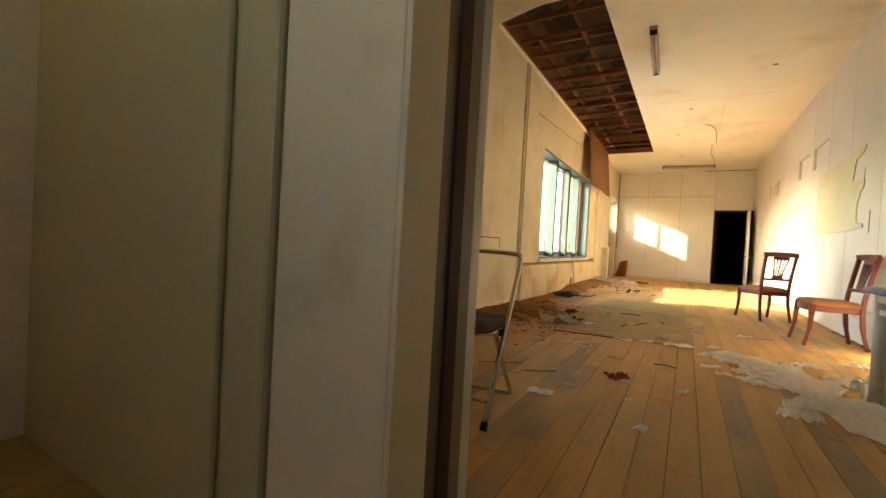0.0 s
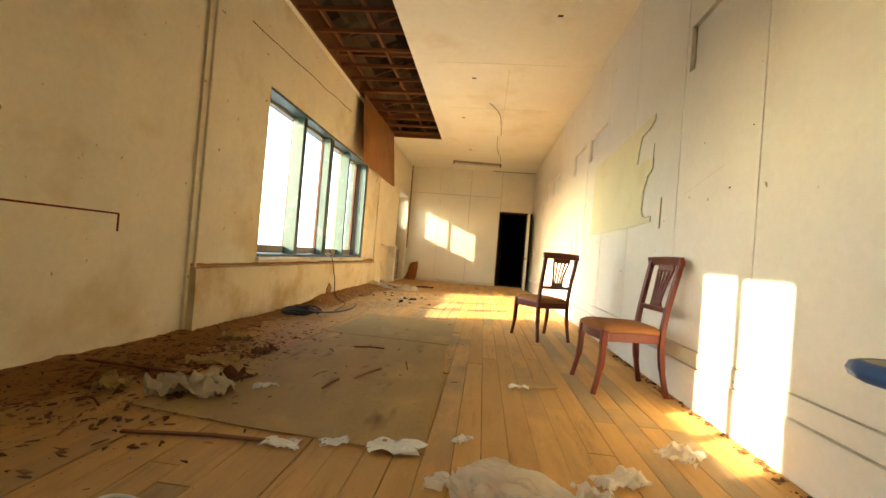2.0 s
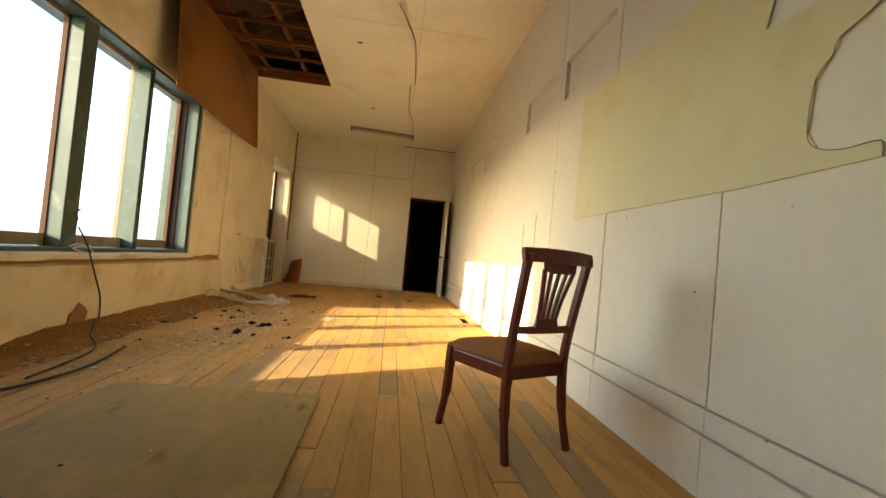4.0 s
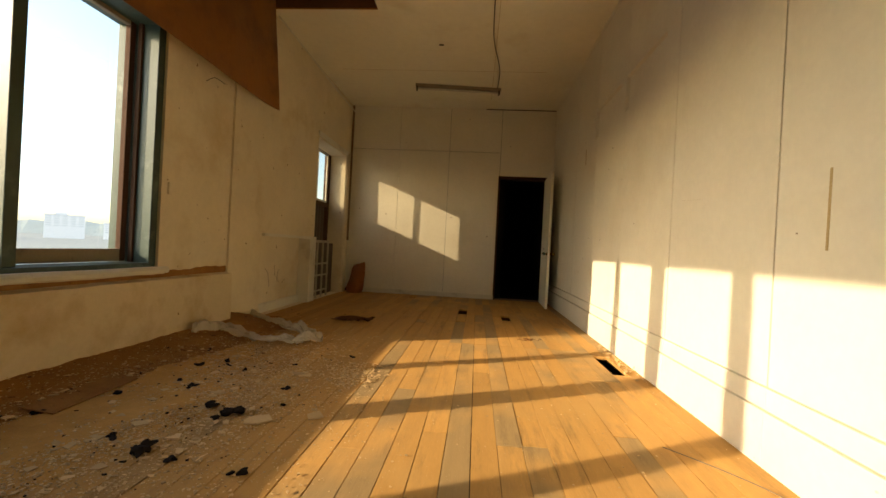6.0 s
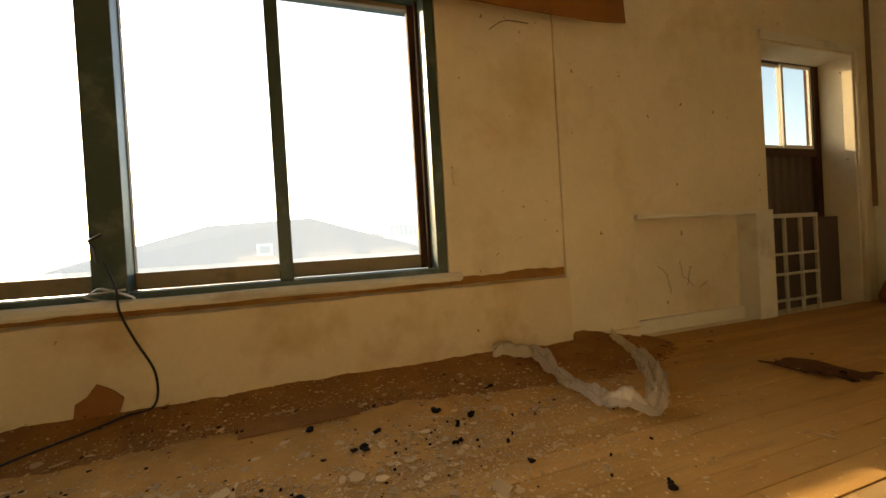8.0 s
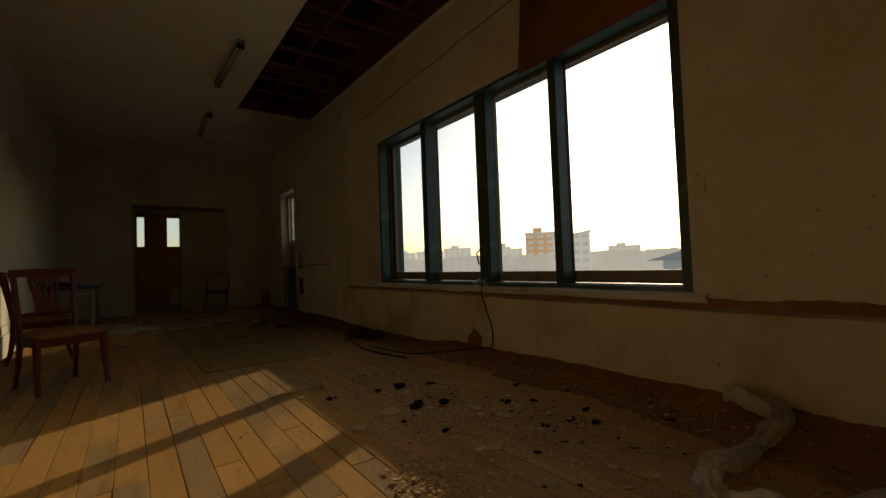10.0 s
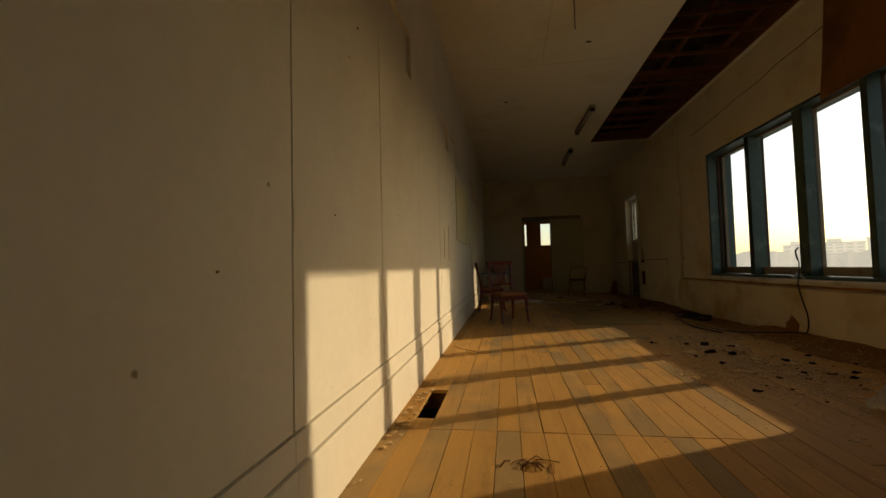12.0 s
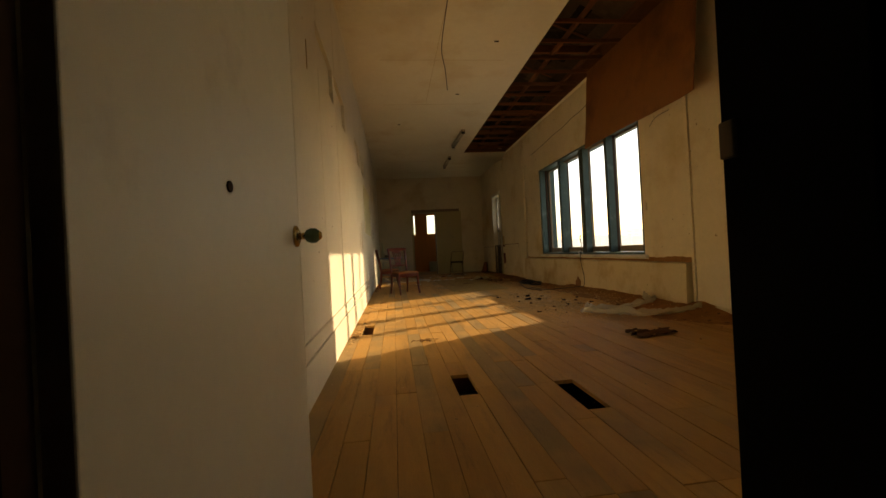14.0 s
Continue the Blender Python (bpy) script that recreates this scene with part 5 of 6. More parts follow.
for k, (x, y, w, h, rz) in enumerate(((2.7, 3.832, 0.30, 0.22, 20), (2.6, 4.056, 0.16, 0.12, 60), (3.08, 4.653, 0.22, 0.12, 30), (2.93, 4.477, 0.2, 0.14, 80), (3.215, 4.223, 0.2, 0.18, 10), (3.455, 4.986, 0.2, 0.16, 50), (2.78, 3.274, 0.34, 0.2, 75), (2.43, 4.457, 0.2, 0.1, 0))):
    solo("plastic_scrap", crumple(22, w, h, 20 + k, 0.03, 4.0), M["milky"], "torn scrap of milky plastic on the boards", "plastic scrap", "plastic scraps", smooth=True, m=pose(x, y, 0, 0, 0, rz))
for k, (x, y, w, rz) in enumerate(((2.38, 4.047, 0.15, 20), (1.7, 4.594, 0.17, 0), (1.9, 4.663, 0.13, 30), (2.16, 4.682, 0.26, 8), (2.44, 4.839, 0.10, 50), (2.76, 5.739, 0.13, 10), (1.28, 5.23, 0.14, 40), (1.5, 2.638, 0.16, 10), (2.05, 2.462, 0.1, 70), (1.6, 2.883, 0.08, 0), (2.22, 3.206, 0.1, 30), (1.9, 3.176, 0.06, 10), (0.98, 2.59, 0.12, 30), (1.95, 2.834, 0.05, 10), (2.46, 3.861, 0.12, 40))):
    solo("paper_scrap", crumple(12, w * 0.9, w * 0.5, 50 + k * 3, 0.02, 2.0), M["paper"], "small crumpled scrap of white paper on the boards", "paper", "paper scraps", m=pose(x, y, 0.004, 0, 0, rz))
solo("cloth", crumple(24, 0.40, 0.27, 55, 0.085, 3.4), M["rag"], "crumpled dusty cream cloth on the dirt", "cloth", smooth=True, m=pose(0.95, 5.03, 0.0, 0, 0, 12))
solo("cardboard_scrap", prism([(-0.14, -0.05), (0.0, -0.08), (0.13, -0.04), (0.15, 0.05), (0.0, 0.07), (-0.12, 0.06)], "z", 0.0, 0.006), M["card"], "flat torn cardboard scrap", "cardboard", m=pose(2.9, 5.846, 0.003, 0, 0, 10))
solo("green_strap", tube(smooth_path([(2.02, 3.792, 0.012), (2.1, 3.812, 0.016), (2.16, 3.797, 0.008)], 4), 0.005, 6), M["greenplastic"], "short piece of green plastic strap", "plastic strap", smooth=True)
solo("green_netting", crumple(14, 0.18, 0.09, 77, 0.02, 5.0), M["greenplastic"], "crumpled green netting on the dirt", "netting", m=pose(0.42, 3.929, 0.015, 0, 0, 20))
solo("red_rag", crumple(14, 0.15, 0.11, 81, 0.04), M["redcloth"], "small dark red rag on the boards", "rag", m=pose(1.83, 3.245, 0.003, 0, 0, 30))
solo("wire_loop", tube([(1.40 + 0.10 * math.cos(a) + 0.02 * math.sin(3 * a), 4.07 + 0.055 * math.sin(a), 0.012 + 0.012 * math.sin(2 * a)) for a in [2 * math.pi * i / 24 for i in range(24)]], 0.006, 6, True), M["paper"], "pale loop of string on the boards", "string", smooth=True)
solo("wooden_stick", bar([(1.05, 4.516, 0.012), (1.4, 4.575, 0.014), (1.65, 4.594, 0.012)], 0.02, 0.012, (0, 1, 0)), M["timber"], "thin dark stick on the floor", "stick")
solo("wooden_stick", bar([(1.55, 9.28, 0.008), (1.95, 9.33, 0.01)], 0.008, 0.008, (0, 1, 0)), M["tan"], "thin pale stick on the boards", "stick")
solo("wooden_stick", bar(lying([(0.18, 5.20, 0.02), (0.48, 5.24, 0.022), (0.77, 5.26, 0.016)]), 0.026, 0.014, (0, 1, 0)), M["timber"], "splintered dark lath on the dirt", "stick")
for a, b in (((0.943, 2.952), (1.195, 3.168)), ((1.286, 2.973), (1.456, 3.129))):
    solo("wooden_stick", bar([(*a, 0.012), ((a[0] + b[0]) / 2 + 0.012, (a[1] + b[1]) / 2, 0.008), (*b, 0.005)], [0.012, 0.009, 0.004], 0.006, (0, 1, 0)), M["timber"], "thin dark splinter on the boards", "stick")
straw = bmesh.new()
srng = random.Random(71)
for _ in range(16):
    a, l, x, y = srng.uniform(0, 3.14), srng.uniform(0.03, 0.11), srng.gauss(3.09, 0.035), srng.gauss(12.56, 0.03)
    bm_tube(straw, [(x, y, 0.003), (x + l * math.cos(a) / 2, y + l * math.sin(a) / 2, srng.uniform(0.004, 0.02)), (x + l * math.cos(a), y + l * math.sin(a), 0.003)], srng.uniform(0.0015, 0.0035), 4)
solo("straw_clump", straw, M["litter"], "small clump of dark straw on the boards", "straw", kind="stuff")
solo("floor_wire", tube(smooth_path([(3.80, 9.76, 0.012), (3.74, 9.92, 0.006), (3.66, 10.03, 0.006), (3.56, 10.13, 0.01), (3.46, 10.25, 0.005)], 6), 0.0028, 6), M["jamb"], "thin bent wire on the boards by the wall", "wire", smooth=True)
solo("curled_board", crumple(16, 0.42, 0.22, 61, 0.055, 1.6), M["litter"], "curled dark torn lining on the floor", "lining", smooth=True, m=pose(1.07, 13.03, 0.0, 0, 0, 5))


def sack():
    """A half-empty paper sack, slumped, with a dented open top."""
    bm = bmesh.new()
    prev = None
    for i in range(19):
        u = i / 18
        wide, deep = 0.15 * (1 - 0.28 * u ** 2) * (0.85 + 0.15 * min(1, 6 * u)), 0.10 * (1 - 0.55 * u)
        row = []
        for k in range(24):
            a = 2 * math.pi * k / 24
            c, s = math.cos(a), math.sin(a)
            f = 1 + 0.16 * noise.noise((c * 1.6, s * 1.6, u * 3)) + 0.07 * noise.noise((c * 5, s * 5, u * 9))
            row.append(bm.verts.new((wide * f * math.copysign(abs(c) ** 0.7, c) + 0.03 * u, deep * f * math.copysign(abs(s) ** 0.7, s) + 0.06 * u, 0.43 * u + 0.035 * u * c)))
        if prev:
            for k in range(24):
                bm.faces.new((prev[k], prev[(k + 1) % 24], row[(k + 1) % 24], row[k]))
        else:
            bm.faces.new(row[::-1])
        prev = row
    inner = [bm.verts.new((v.co.x * 0.9, v.co.y * 0.9 - 0.004, v.co.z - 0.07)) for v in prev]
    for k in range(24):
        bm.faces.new((prev[k], prev[(k + 1) % 24], inner[(k + 1) % 24], inner[k]))
    bm.faces.new(inner)
    return bm


solo("paper_sack", sack(), M["bag"], "brown paper sack slumped in the corner", "sack", smooth=True, m=pose(0.24, 15.86, 0.0, 0, 0, -25) @ Matrix.Diagonal((1.15, 1.0, 1.25, 1)))
solo("cardboard_piece", prism([(9.28, 0.04), (9.40, 0.04), (9.44, 0.17), (9.39, 0.22), (9.33, 0.255), (9.29, 0.20), (9.24, 0.17), (9.22, 0.03)], "x", 0.072, 0.080), M["ply"], "torn brown cardboard leaning on the wall breast", "cardboard")
# under the desk: bags, bottles and flattened cardboard
for k, (x, y, w, s) in enumerate(((3.52, 4.02, 0.42, 0.14), (3.68, 3.72, 0.36, 0.14), (3.36, 3.80, 0.34, 0.12))):
    solo("plastic_bag", crumple(26, w, w, 100 + k * 7, s, 3.0), M["film"], "crumpled clear plastic bag under the desk", "plastic bag", "plastic bags", m=pose(x, y, 0.0, 0, 0, 40 * k))
solo("flattened_cardboard", prism([(-0.13, -0.22), (0.10, -0.25), (0.13, 0.0), (0.17, 0.16), (-0.04, 0.22), (-0.14, 0.08)], "z", 0, 0.008), M["card"], "flattened brown cardboard on plastic bags", "cardboard", m=pose(3.58, 3.82, 0.15, 4, -6, -65))


def bottle(x, y, rz):
    b = thing("plastic_bottle", "clear plastic bottle with a blue cap lying on the floor", "bottle", "bottles", pose(x, y, 0.034, 0, 90, rz))
    part("body", tube([(0, 0, z) for z in (0.0, 0.01, 0.10, 0.15, 0.175, 0.19)], [0.028, 0.032, 0.031, 0.030, 0.016, 0.012], 14), M["bottle"], b, "", True)
    part("cap", tube([(0, 0, 0.185), (0, 0, 0.205)], 0.015, 12), M["blueplastic"], b, "blue screw cap")
    return b


bottle(3.215, 4.086, 70)
bottle(3.415, 4.105, 20)
solo("plastic_cup", tube([(3.315, 4.008, 0.0), (3.315, 4.008, 0.05), (3.315, 4.008, 0.09)], [0.025, 0.03, 0.036], 14), M["paper"], "small white cup on the floor", "cup", smooth=True)
solo("reddish_sack", sack(), M["bag"], "slumped reddish-brown sack in the corner", "sack", smooth=True, m=pose(0.17, 1.86, 0.03, 0, 0, 75) @ Matrix.Diagonal((1.2, 1.1, 0.76, 1)))

# ---- the view outside ----
GZ = -9.0
g = bmesh.new()
ring0 = None
for r in (0.0, 30, 120, 500, 1500, 4800):
    ring = [g.verts.new((r * math.cos(a), 8 + r * math.sin(a), GZ)) for a in [2 * math.pi * i / 48 for i in range(48)]] if r else [g.verts.new((0, 8, GZ))]
    if ring0:
        for i in range(48):
            j = (i + 1) % 48
            if len(ring0) == 1:
                g.faces.new((ring0[0], ring[i], ring[j]))
            else:
                g.faces.new((ring0[i], ring[i], ring[j], ring0[j]))
    ring0 = ring
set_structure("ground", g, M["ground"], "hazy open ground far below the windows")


def block(az, dist, width, depth, top_el, floors, cols, material, label, slant=0.0):
    """A far building seen from the windows: az in degrees clockwise from +y, its top at top_el degrees above the eye."""
    a = radians(az)
    top = 0.9 + dist * math.tan(radians(top_el if material is M["haze_o"] else top_el * 0.62 if az < -100 else top_el * 0.8))
    b = thing("building", label, "building", "far buildings", pose(2.6 + dist * math.sin(a), 10.5 + dist * math.cos(a), GZ, 0, 0, -az))
    h = top - GZ
    w, d = width / 2, depth / 2
    part("wall", prism([(-w, 0), (w, 0), (w, h - slant), (-w, h)], "y", -d, d), material, b)
    glass_tone = M["haze_w"] if az < -100 else M["haze_nw"]
    part("roof", prism([(-w - 0.4, h), (w + 0.4, h - slant), (w + 0.4, h - slant + 0.8), (-w - 0.4, h + 0.8)], "y", -d - 0.4, d + 0.4), glass_tone, b)
    part("roof_house", boxes((-0.5 * w, 0.1 * w, -0.5 * d, 0.5 * d, h - max(slant, 0) + 0.5, h - max(slant, 0) + 3.2)), material, b)
    fh = (h - slant) / floors
    me = mesh_of("window", boxes((-0.32 * width / cols, 0.32 * width / cols, -0.15, 0.15, -0.25 * fh, 0.25 * fh)), glass_tone)
    for i in range(cols):
        for k in range(max(1, floors - 5), floors):
            o = new("window", me)
            o.parent = b
            o.location = (-w + width * (i + 0.5) / cols, -d, fh * (k + 0.55))
    return b


# Sunward blocks take the brighter haze glow, the others the bluish one.
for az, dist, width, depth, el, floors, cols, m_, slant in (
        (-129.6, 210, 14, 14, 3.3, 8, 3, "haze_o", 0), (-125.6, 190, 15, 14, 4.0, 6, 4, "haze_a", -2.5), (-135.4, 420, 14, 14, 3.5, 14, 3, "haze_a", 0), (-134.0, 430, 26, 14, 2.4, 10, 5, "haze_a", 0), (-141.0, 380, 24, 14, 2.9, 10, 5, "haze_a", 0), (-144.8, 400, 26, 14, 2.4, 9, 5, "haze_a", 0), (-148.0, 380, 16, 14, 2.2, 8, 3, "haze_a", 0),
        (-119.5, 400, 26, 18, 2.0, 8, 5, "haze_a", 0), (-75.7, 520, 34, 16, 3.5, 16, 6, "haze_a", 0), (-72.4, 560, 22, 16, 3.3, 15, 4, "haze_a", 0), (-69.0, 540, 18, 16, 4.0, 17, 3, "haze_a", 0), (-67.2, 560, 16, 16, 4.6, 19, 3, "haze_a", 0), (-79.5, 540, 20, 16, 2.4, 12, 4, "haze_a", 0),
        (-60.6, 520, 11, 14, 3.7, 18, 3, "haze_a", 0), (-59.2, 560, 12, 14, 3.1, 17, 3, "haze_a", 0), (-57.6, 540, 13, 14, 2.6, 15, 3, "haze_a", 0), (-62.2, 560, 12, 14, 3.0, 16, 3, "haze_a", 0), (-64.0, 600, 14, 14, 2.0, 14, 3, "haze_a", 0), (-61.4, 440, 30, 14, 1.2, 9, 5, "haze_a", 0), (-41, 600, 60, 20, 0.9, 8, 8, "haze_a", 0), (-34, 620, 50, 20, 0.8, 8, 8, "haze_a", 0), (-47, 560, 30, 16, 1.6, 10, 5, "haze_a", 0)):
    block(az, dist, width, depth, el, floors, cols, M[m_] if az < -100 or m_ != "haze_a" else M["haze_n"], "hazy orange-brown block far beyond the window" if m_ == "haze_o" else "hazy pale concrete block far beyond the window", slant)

# a hipped house roof close by
house = thing("house", "grey hip-roofed house below the windows", "house", m=pose(-44, 11.5, GZ, 0, 0, 6))
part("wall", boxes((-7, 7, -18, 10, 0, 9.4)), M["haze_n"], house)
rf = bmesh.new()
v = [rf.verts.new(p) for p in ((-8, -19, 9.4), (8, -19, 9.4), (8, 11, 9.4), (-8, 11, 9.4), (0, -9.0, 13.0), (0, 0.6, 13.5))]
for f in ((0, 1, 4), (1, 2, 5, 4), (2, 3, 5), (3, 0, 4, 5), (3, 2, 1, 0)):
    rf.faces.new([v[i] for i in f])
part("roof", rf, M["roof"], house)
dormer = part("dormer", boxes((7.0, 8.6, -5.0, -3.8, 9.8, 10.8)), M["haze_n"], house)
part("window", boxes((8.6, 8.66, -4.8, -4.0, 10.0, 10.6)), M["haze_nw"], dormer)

# a far wooded rise along the horizon, and a nearer sunward one standing for haze
def rise(az0, az1, dd, high, material):
    hill = bmesh.new()
    prev = None
    for i in range(161):
        az = radians(az0 + (az1 - az0) * i / 160)
        h = 0.9 + high * (1 + 0.75 * noise.noise((i * 0.07, 0, 0)) + 0.4 * noise.noise((i * 0.5, 1, 0)) + 0.2 * noise.noise((i * 1.7, 2, 0)))
        row = [hill.verts.new((2.6 + r * math.sin(az), 10.5 + r * math.cos(az), z)) for r, z in ((dd, GZ), (dd + 40, h), (dd + 160, h + 1), (dd + 260, GZ))]
        if prev:
            for k in range(3):
                hill.faces.new((prev[k], prev[k + 1], row[k + 1], row[k]))
        prev = row
    solo("wooded_rise", hill, material, "hazy horizon rise, wooded northward and a haze bank sunward", "woods", kind="stuff")


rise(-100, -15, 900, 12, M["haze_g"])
# Added glowing bank: stands for the haze that hides the towers' lower halves.
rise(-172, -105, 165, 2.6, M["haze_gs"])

# ---- loose dirt, chips and coal ----


def dirt_field(x0, x1, y0, y1, nx, ny, height, name, material, label):
    bm = bmesh.new()
    grid = []
    for i in range(nx + 1):
        row = []
        for k in range(ny + 1):
            x, y = x0 + (x1 - x0) * i / nx, y0 + (y1 - y0) * k / ny
            row.append(bm.verts.new((x, y, height(x, y))))
        grid.append(row)
    for i in range(nx):
        for k in range(ny):
            q = (grid[i][k], grid[i + 1][k], grid[i + 1][k + 1], grid[i][k + 1])
            if max(p.co.z for p in q) > -0.006:
                bm.faces.new(q)
    bmesh.ops.delete(bm, geom=[p for p in bm.verts if not p.link_faces], context="VERTS")
    return solo(name, bm, material, label, "dirt", kind="stuff", smooth=True)


def film_of_dust(x, y):
    d = noise.noise((x * 2.1, y * 1.6, 4)) * 0.006 + noise.noise((x * 8, y * 8, 4)) * 0.004 + noise.noise((x * 26, y * 26, 1)) * 0.0025
    core = math.exp(-((x - 0.55) / 0.62) ** 2 - ((y - 10.2) / 1.5) ** 2)
    return 0.024 * core + d * (0.4 + core) - 0.011


dirt_field(-0.03, 1.5, 1.2, 14.2, 62, 420, mound, "dirt_pile", M["dirt"], "reddish-brown dirt heaped along the window wall")
dirt_field(0.0, 2.1, 6.8, 12.8, 120, 340, film_of_dust, "dust_layer", M["dust"], "thin ochre dust spread over the boards")


def shard_mesh(rng, thick):
    n = rng.randint(3, 6)
    a0 = rng.uniform(0, 6)
    pts = [(rng.uniform(0.4, 1.1) * math.cos(a0 + 2 * math.pi * i / n), rng.uniform(0.4, 1.1) * math.sin(a0 + 2 * math.pi * i / n)) for i in range(n)]
    return pts, thick


def scatter_chips(name, label, count, place, size, material, seed, thick=0.25, grow=0.5):
    rng = random.Random(seed)
    verts, faces = [], []
    for _ in range(count):
        x, y = place(rng)
        s = size(rng)
        pts, _t = shard_mesh(rng, thick)
        turn, long = rng.uniform(0, 3.14), rng.uniform(0.8, 1.0 + grow)
        pts = [(px * long * math.cos(turn) - py / long * math.sin(turn), px * long * math.sin(turn) + py / long * math.cos(turn)) for px, py in pts]
        b = len(verts)
        z = 0.004 + rng.uniform(0, 0.004) + max(0.0, mound(x, y))
        tx, ty = rng.uniform(-0.25, 0.25), rng.uniform(-0.25, 0.25)
        th = s * thick * rng.uniform(0.4, 1.2)
        n = len(pts)
        for lift in (0, th):
            for px, py in pts:
                verts.append((x + px * s, y + py * s, z + lift + (px * tx + py * ty) * s * 0.5))
        faces.append(tuple(range(b + n, b + 2 * n)))
        for i in range(n):
            j = (i + 1) % n
            faces.append((b + i, b + j, b + n + j, b + n + i))
    me = bpy.data.meshes.new(name)
    me.from_pydata(verts, [], faces)
    me.materials.append(material)
    return tagged(new(name, me), label, "debris", "", "stuff")


def near(cx, cy, sx, sy):
    return lambda r: (min(3.8, max(0.05, r.gauss(cx, sx))), r.gauss(cy, sy))


scatter_chips("plaster_grit", "fine plaster grit scattered over the dust", 24000, near(0.95, 10.2, 0.40, 0.85), lambda r: 0.002 + 0.0075 * r.random() ** 3, M["chip"], 1, 0.5)
scatter_chips("coal_crumbs", "tiny black crumbs of coal among the plaster", 420, near(0.85, 10.2, 0.38, 0.75), lambda r: 0.003 + 0.010 * r.random() ** 3, M["coal"], 12, 0.6)
scatter_chips("plaster_flakes", "pale broken plaster flakes scattered over the dust", 1500, near(0.90, 10.2, 0.36, 0.80), lambda r: 0.005 + 0.026 * r.random() ** 3.6, M["chip"], 2, 0.16)
scatter_chips("plaster_heap", "small heap of pale crushed plaster on the boards", 900, near(1.72, 10.98, 0.09, 0.13), lambda r: 0.002 + 0.013 * r.random() ** 3, M["chip"], 3, 0.4)
scatter_chips("board_grit", "white specks of plaster over the boards", 2200, lambda r: (r.uniform(1.2, 3.8), r.uniform(5.5, 14.5)), lambda r: 0.0018 + 0.006 * r.random() ** 3, M["chip"], 4, 0.4)
scatter_chips("leaf_litter", "dark dried leaf litter on the dirt heap", 3600, near(0.62, 5.52, 0.36, 0.65), lambda r: 0.004 + 0.024 * r.random() ** 4, M["litter"], 5, 0.15, 1.0)
scatter_chips("leaf_litter", "dark dried litter along the window wall", 260, lambda r: (abs(r.gauss(0, 0.35)) + 0.08, r.uniform(6.5, 13.5)), lambda r: 0.006 + 0.018 * r.random() ** 2.5, M["litter"], 6, 0.2, 1.0)
scatter_chips("wall_foot_litter", "dark crumbs along the foot of the panelled wall", 240, lambda r: (3.82 - abs(r.gauss(0, 0.03)), r.uniform(4.0, 7.1)), lambda r: 0.005 + 0.016 * r.random() ** 2, M["litter"], 7, 0.5)
scatter_chips("wall_foot_litter", "dark crumbs along the foot of the panelled wall", 110, lambda r: (3.82 - abs(r.gauss(0, 0.04)), r.gauss(12.0, 0.35)), lambda r: 0.006 + 0.02 * r.random() ** 2, M["chip"], 8, 0.5)
sticks = bmesh.new()
srng = random.Random(33)
for _ in range(70):
    x, y, a = min(1.6, abs(srng.gauss(0.55, 0.35)) + 0.08), srng.gauss(5.4, 0.75), srng.uniform(0, 3.14)
    l = 0.03 + 0.16 * srng.random() ** 2.5
    z = max(0.0, mound(x, y)) + 0.008
    bm_tube(sticks, [(x, y, z), (x + l * math.cos(a) / 2, y + l * math.sin(a) / 2, z + srng.uniform(0, 0.015)), (x + l * math.cos(a), y + l * math.sin(a), z)], srng.uniform(0.0015, 0.005), 4)
tagged(new("twigs", mesh_of("twigs", sticks, M["litter"])), "thin twigs and straws on the dirt heap", "twigs", "", "stuff")
for k, (x, y, w, rz) in enumerate(((0.75, 5.55, 0.30, 20), (1.05, 5.25, 0.26, 60), (0.55, 5.0, 0.28, 120), (0.9, 5.9, 0.2, 80), (0.5, 6.2, 0.24, 10))):
    solo("torn_lining", crumple(14, w, w * 0.6, 140 + k * 5, 0.05, 3.0), M["litter"] if k % 2 else M["hardboard"], "torn brown lining paper on the dirt heap", "paper", "torn lining", m=pose(x, y, max(0.0, mound(x, y)) + 0.002, 0, 0, rz))
scatter_chips("sheet_litter", "dark splinters and crumbs on the hardboard", 150, lambda r: (r.uniform(1.0, 2.4), r.uniform(4.8, 8.4)), lambda r: 0.003 + 0.014 * r.random() ** 4, M["litter"], 9, 0.2, 1.4)
rng = random.Random(21)
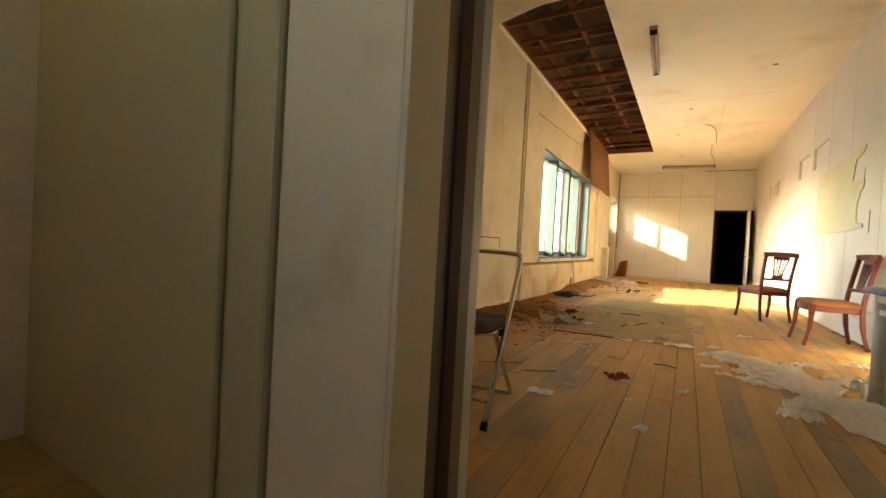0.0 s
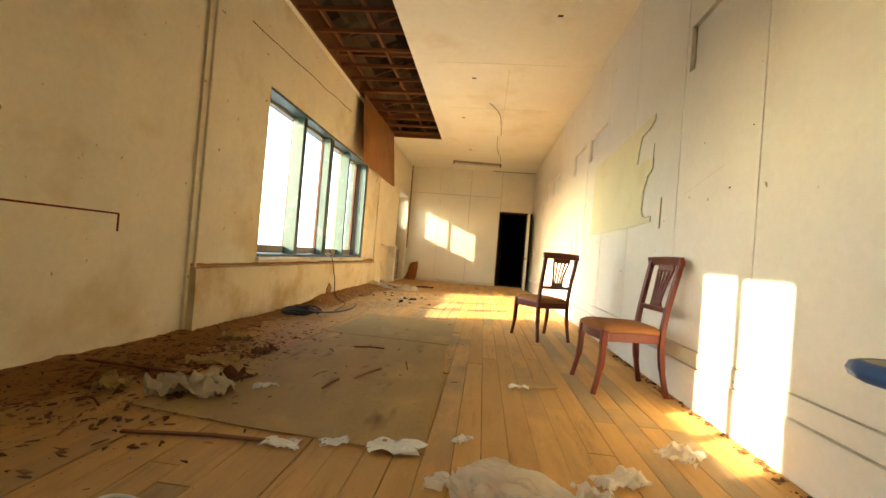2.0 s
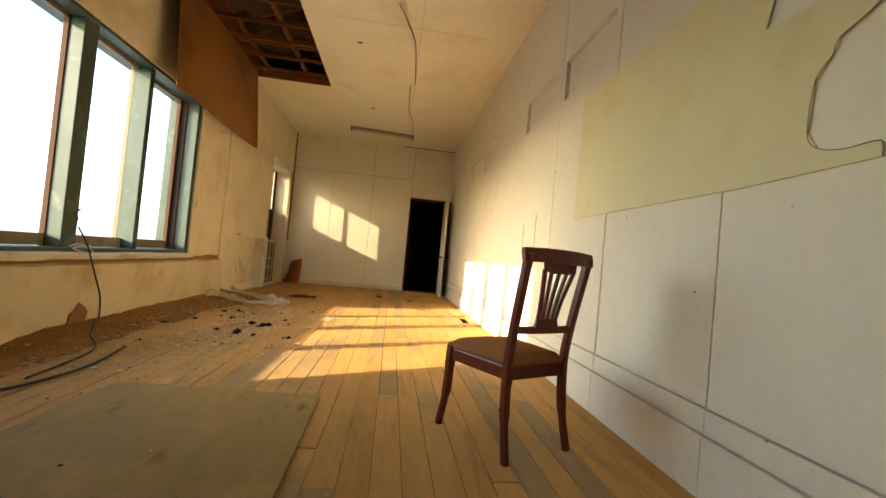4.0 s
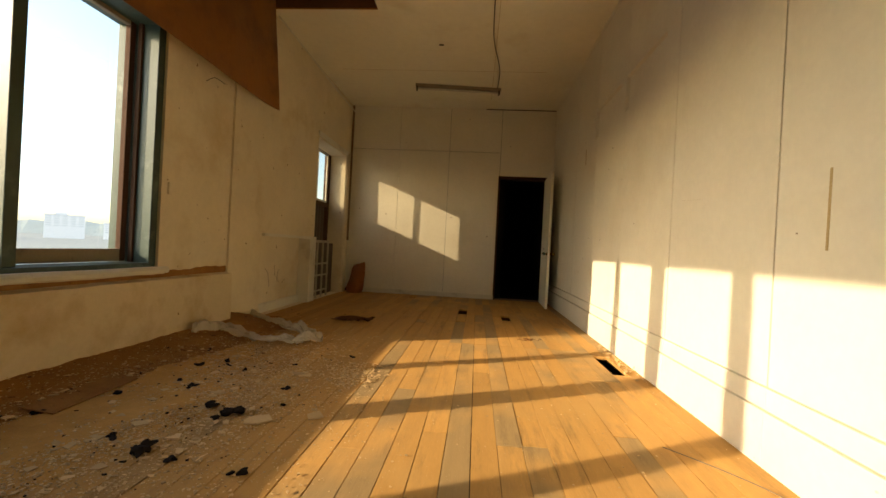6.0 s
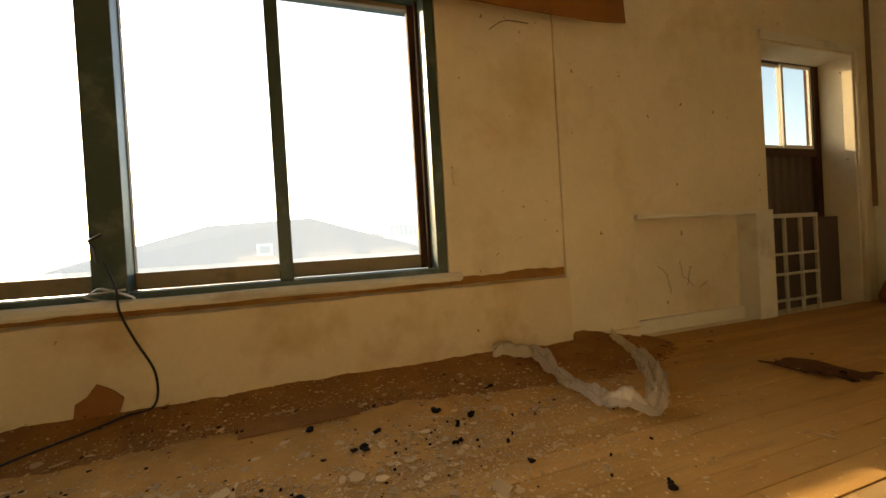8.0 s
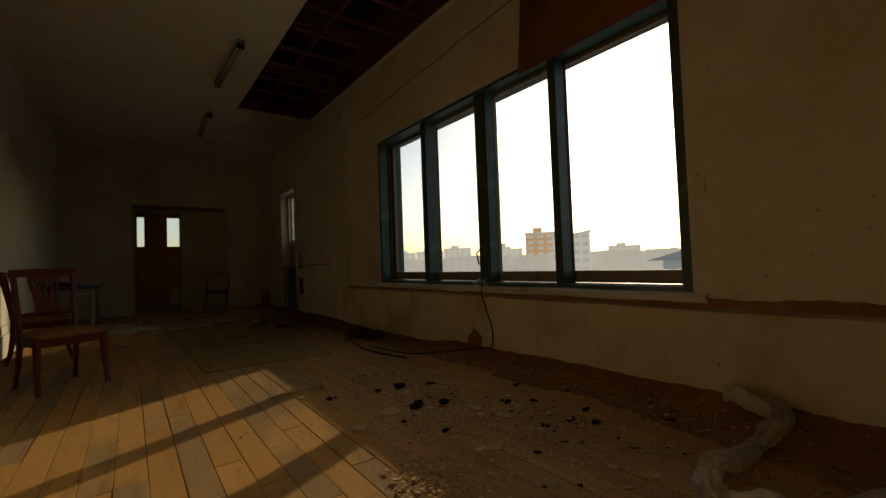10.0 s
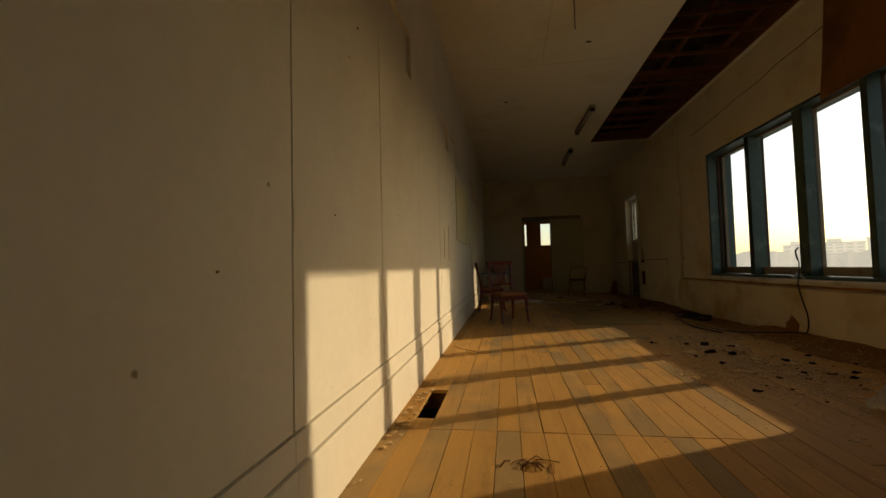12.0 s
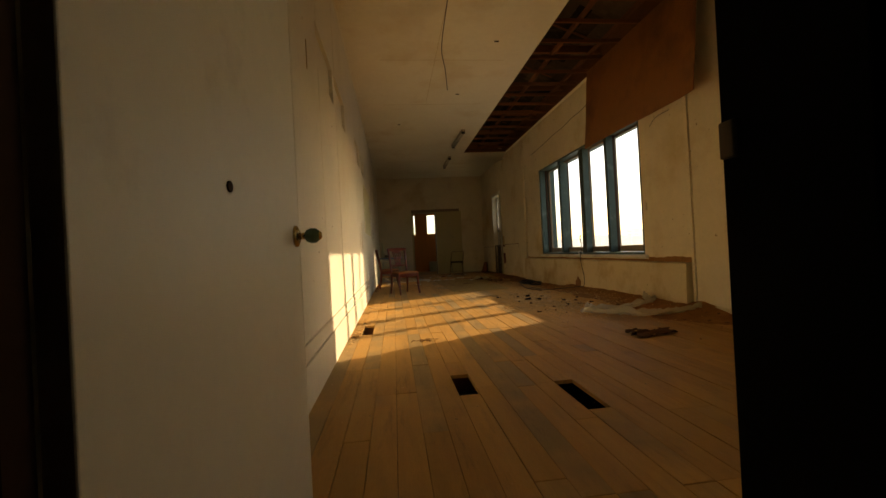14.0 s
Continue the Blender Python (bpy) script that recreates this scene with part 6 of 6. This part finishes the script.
for k, (x, y, s) in enumerate(((1.154, 9.775, 0.06), (1.10, 10.244, 0.055), (1.63, 9.67, 0.035), (1.31, 10.18, 0.055), (1.26, 10.12, 0.035), (1.23, 11.08, 0.03), (0.85, 10.5, 0.04), (0.62, 10.9, 0.04), (0.72, 11.05, 0.035), (0.80, 10.95, 0.03), (0.55, 10.3, 0.035), (0.95, 9.85, 0.035), (1.38, 10.6, 0.03), (0.42, 11.3, 0.03), (0.40, 10.0, 0.04), (1.5, 10.35, 0.025), (1.32, 9.72, 0.03), (0.7, 10.6, 0.03), (0.95, 10.9, 0.025), (1.55, 11.42, 0.025))):
    bm = bmesh.new()
    s *= 0.68
    for q in range(rng.randint(2, 4)):
        bmesh.ops.create_icosphere(bm, subdivisions=2, radius=s * rng.uniform(0.45, 0.8), matrix=Matrix.Translation((rng.uniform(-0.9, 0.9) * s, rng.uniform(-0.6, 0.6) * s, rng.uniform(-0.1, 0.35) * s)))
    for p in bm.verts:
        p.co *= 1 + 0.75 * noise.noise(p.co * 45 + Vector((k * 3.1, 0, 0)))
        p.co.z *= 0.6
        p.co.x *= 1.15
    solo("coal_lump", bm, M["coal"], "small black lump of coal among plaster crumbs", "coal", "coal lumps", m=pose(x, y, s * 0.42 + 0.004, 0, 0, rng.uniform(0, 360)))
for k, (x, y, s) in enumerate(((1.70, 10.25, 0.07), (1.40, 10.88, 0.06), (1.05, 10.45, 0.05), (1.45, 10.15, 0.08), (0.95, 10.0, 0.05), (1.2, 9.9, 0.06), (1.33, 10.9, 0.07))):
    pts, _t = shard_mesh(rng, 0.1)
    solo("plaster_flake", prism([(a * s, b * s) for a, b in pts], "z", 0, 0.007), M["chip"], "flat flake of fallen plaster on the boards", "plaster flake", "plaster flakes", m=pose(x, y, 0.006, rng.uniform(-3, 3), rng.uniform(-3, 3), 0))
solo("fallen_board", boxes((-0.08, 0.08, -0.28, 0.28, 0, 0.006), bevel=0.002), M["dirt"], "flat brown board lying on the dirt at the wall foot", "board", m=pose(0.40, 10.27, 0.022, 0, 7, 4))

# hardboard sheets over the boards
solo("hardboard_sheet", prism([(0.85, 4.78), (1.5, 4.70), (2.28, 4.66), (2.26, 5.7), (2.19, 6.80), (1.2, 6.85), (0.92, 5.97)], "z", 0.004, 0.009), M["hardboard"], "dusty brown hardboard sheet covering the boards", "hardboard", "hardboard sheets")
solo("hardboard_sheet", prism([(1.0, 6.89), (2.21, 6.83), (2.19, 8.18), (1.05, 8.23)], "z", 0.004, 0.009), M["hardboard"], "dusty brown hardboard sheet covering the boards", "hardboard", "hardboard sheets")
for k, (x, y, dx, dy) in enumerate(((1.72, 5.52, 0.10, 0.28), (1.95, 6.05, 0.05, -0.2), (1.45, 6.35, 0.25, 0.05), (1.6, 5.28, 0.03, 0.2))):
    solo("splinter", bar([(x, y, 0.014), (x + dx / 2, y + dy / 2, 0.02), (x + dx, y + dy, 0.014)], 0.012, 0.006, (0, 0, 1)), M["timber"], "dark wood splinter on the hardboard", "splinter", "splinters")

# ---- floor boards, last ----
PW = (EX - WX) / 32
HOLES = {}


def hole(x, y0, y1):
    HOLES.setdefault(int((x - WX) / PW), []).append((y0, y1))


hole(3.62, 11.50, 12.06)
hole(2.99, 13.74, 14.14)
hole(2.35, 14.05, 14.52)
hole(1.36, 15.58, 15.80)
SEAM = 12.22
SHORT = {20: (13.52, 14.05), 21: (13.50, 14.08), 17: (12.95,), 26: (14.6,), 23: (15.1,), 15: (13.2, 15.0)}
rng = random.Random(7)
SHARED = {}
for i in range(32):
    x = WX + PW * (i + 0.5)
    spans = []
    y = S1 - rng.uniform(0, 1.2)
    cuts = sorted(HOLES.get(i, []))
    while y < NY + 0.2:
        step = rng.choice((1.2, 1.8, 2.4, 3.0, 3.6))
        if y < SEAM < y + step and i > 14:
            step = SEAM - y
        spans.append((y, min(y + step, NY + 0.2)))
        y += step
    pieces = []
    for a, b in spans:
        a = max(a, S1)
        if b - a < 0.05:
            continue
        for h0, h1 in cuts:
            if a < h1 and b > h0:
                if h0 - a > 0.05:
                    pieces.append((a, h0))
                a = h1
        for c in SHORT.get(i, ()):
            if a + 0.05 < c < b - 0.05:
                pieces.append((a, c))
                a = c
        if b - a > 0.05:
            pieces.append((a, b))
    for a, b in pieces:
        length = round(b - a, 1) if round(b - a, 2) in (1.2, 1.8, 2.4, 3.0, 3.6) else round(b - a, 3)
        gap = rng.choice((0.0005, 0.0008, 0.0011, 0.0016, 0.0026))
        key = (length, gap)
        if key not in SHARED:
            bm = bmesh.new()
            bm_box(bm, -PW / 2 + gap, PW / 2 - gap, 0.002, length - 0.002, -0.024, 0.0)
            es = [e for e in bm.edges if e.verts[0].co.z > -0.01 and e.verts[1].co.z > -0.01]
            bmesh.ops.bevel(bm, geom=es, offset=0.0014, segments=1, affect="EDGES", profile=0.5)
            SHARED[key] = mesh_of("plank", bm, M["plank"])
        o = new("plank", SHARED[key])
        o.parent = floor
        o.matrix_basis = pose(x, a, rng.uniform(-0.002, 0.0015), 0, rng.uniform(-0.25, 0.25), 0)
for i in range(14):
    part("joist", boxes((WX, EX, 1.5 + i * 1.1, 1.58 + i * 1.1, -0.14, -0.03)), M["timber"], floor)
part("lobby_boards", boxes((WX, EX, -2.0, S1, -0.03, 0.0)), M["hardboard"], floor, "plain dusty lobby floor")
# Back room floor takes the same black for missing light.
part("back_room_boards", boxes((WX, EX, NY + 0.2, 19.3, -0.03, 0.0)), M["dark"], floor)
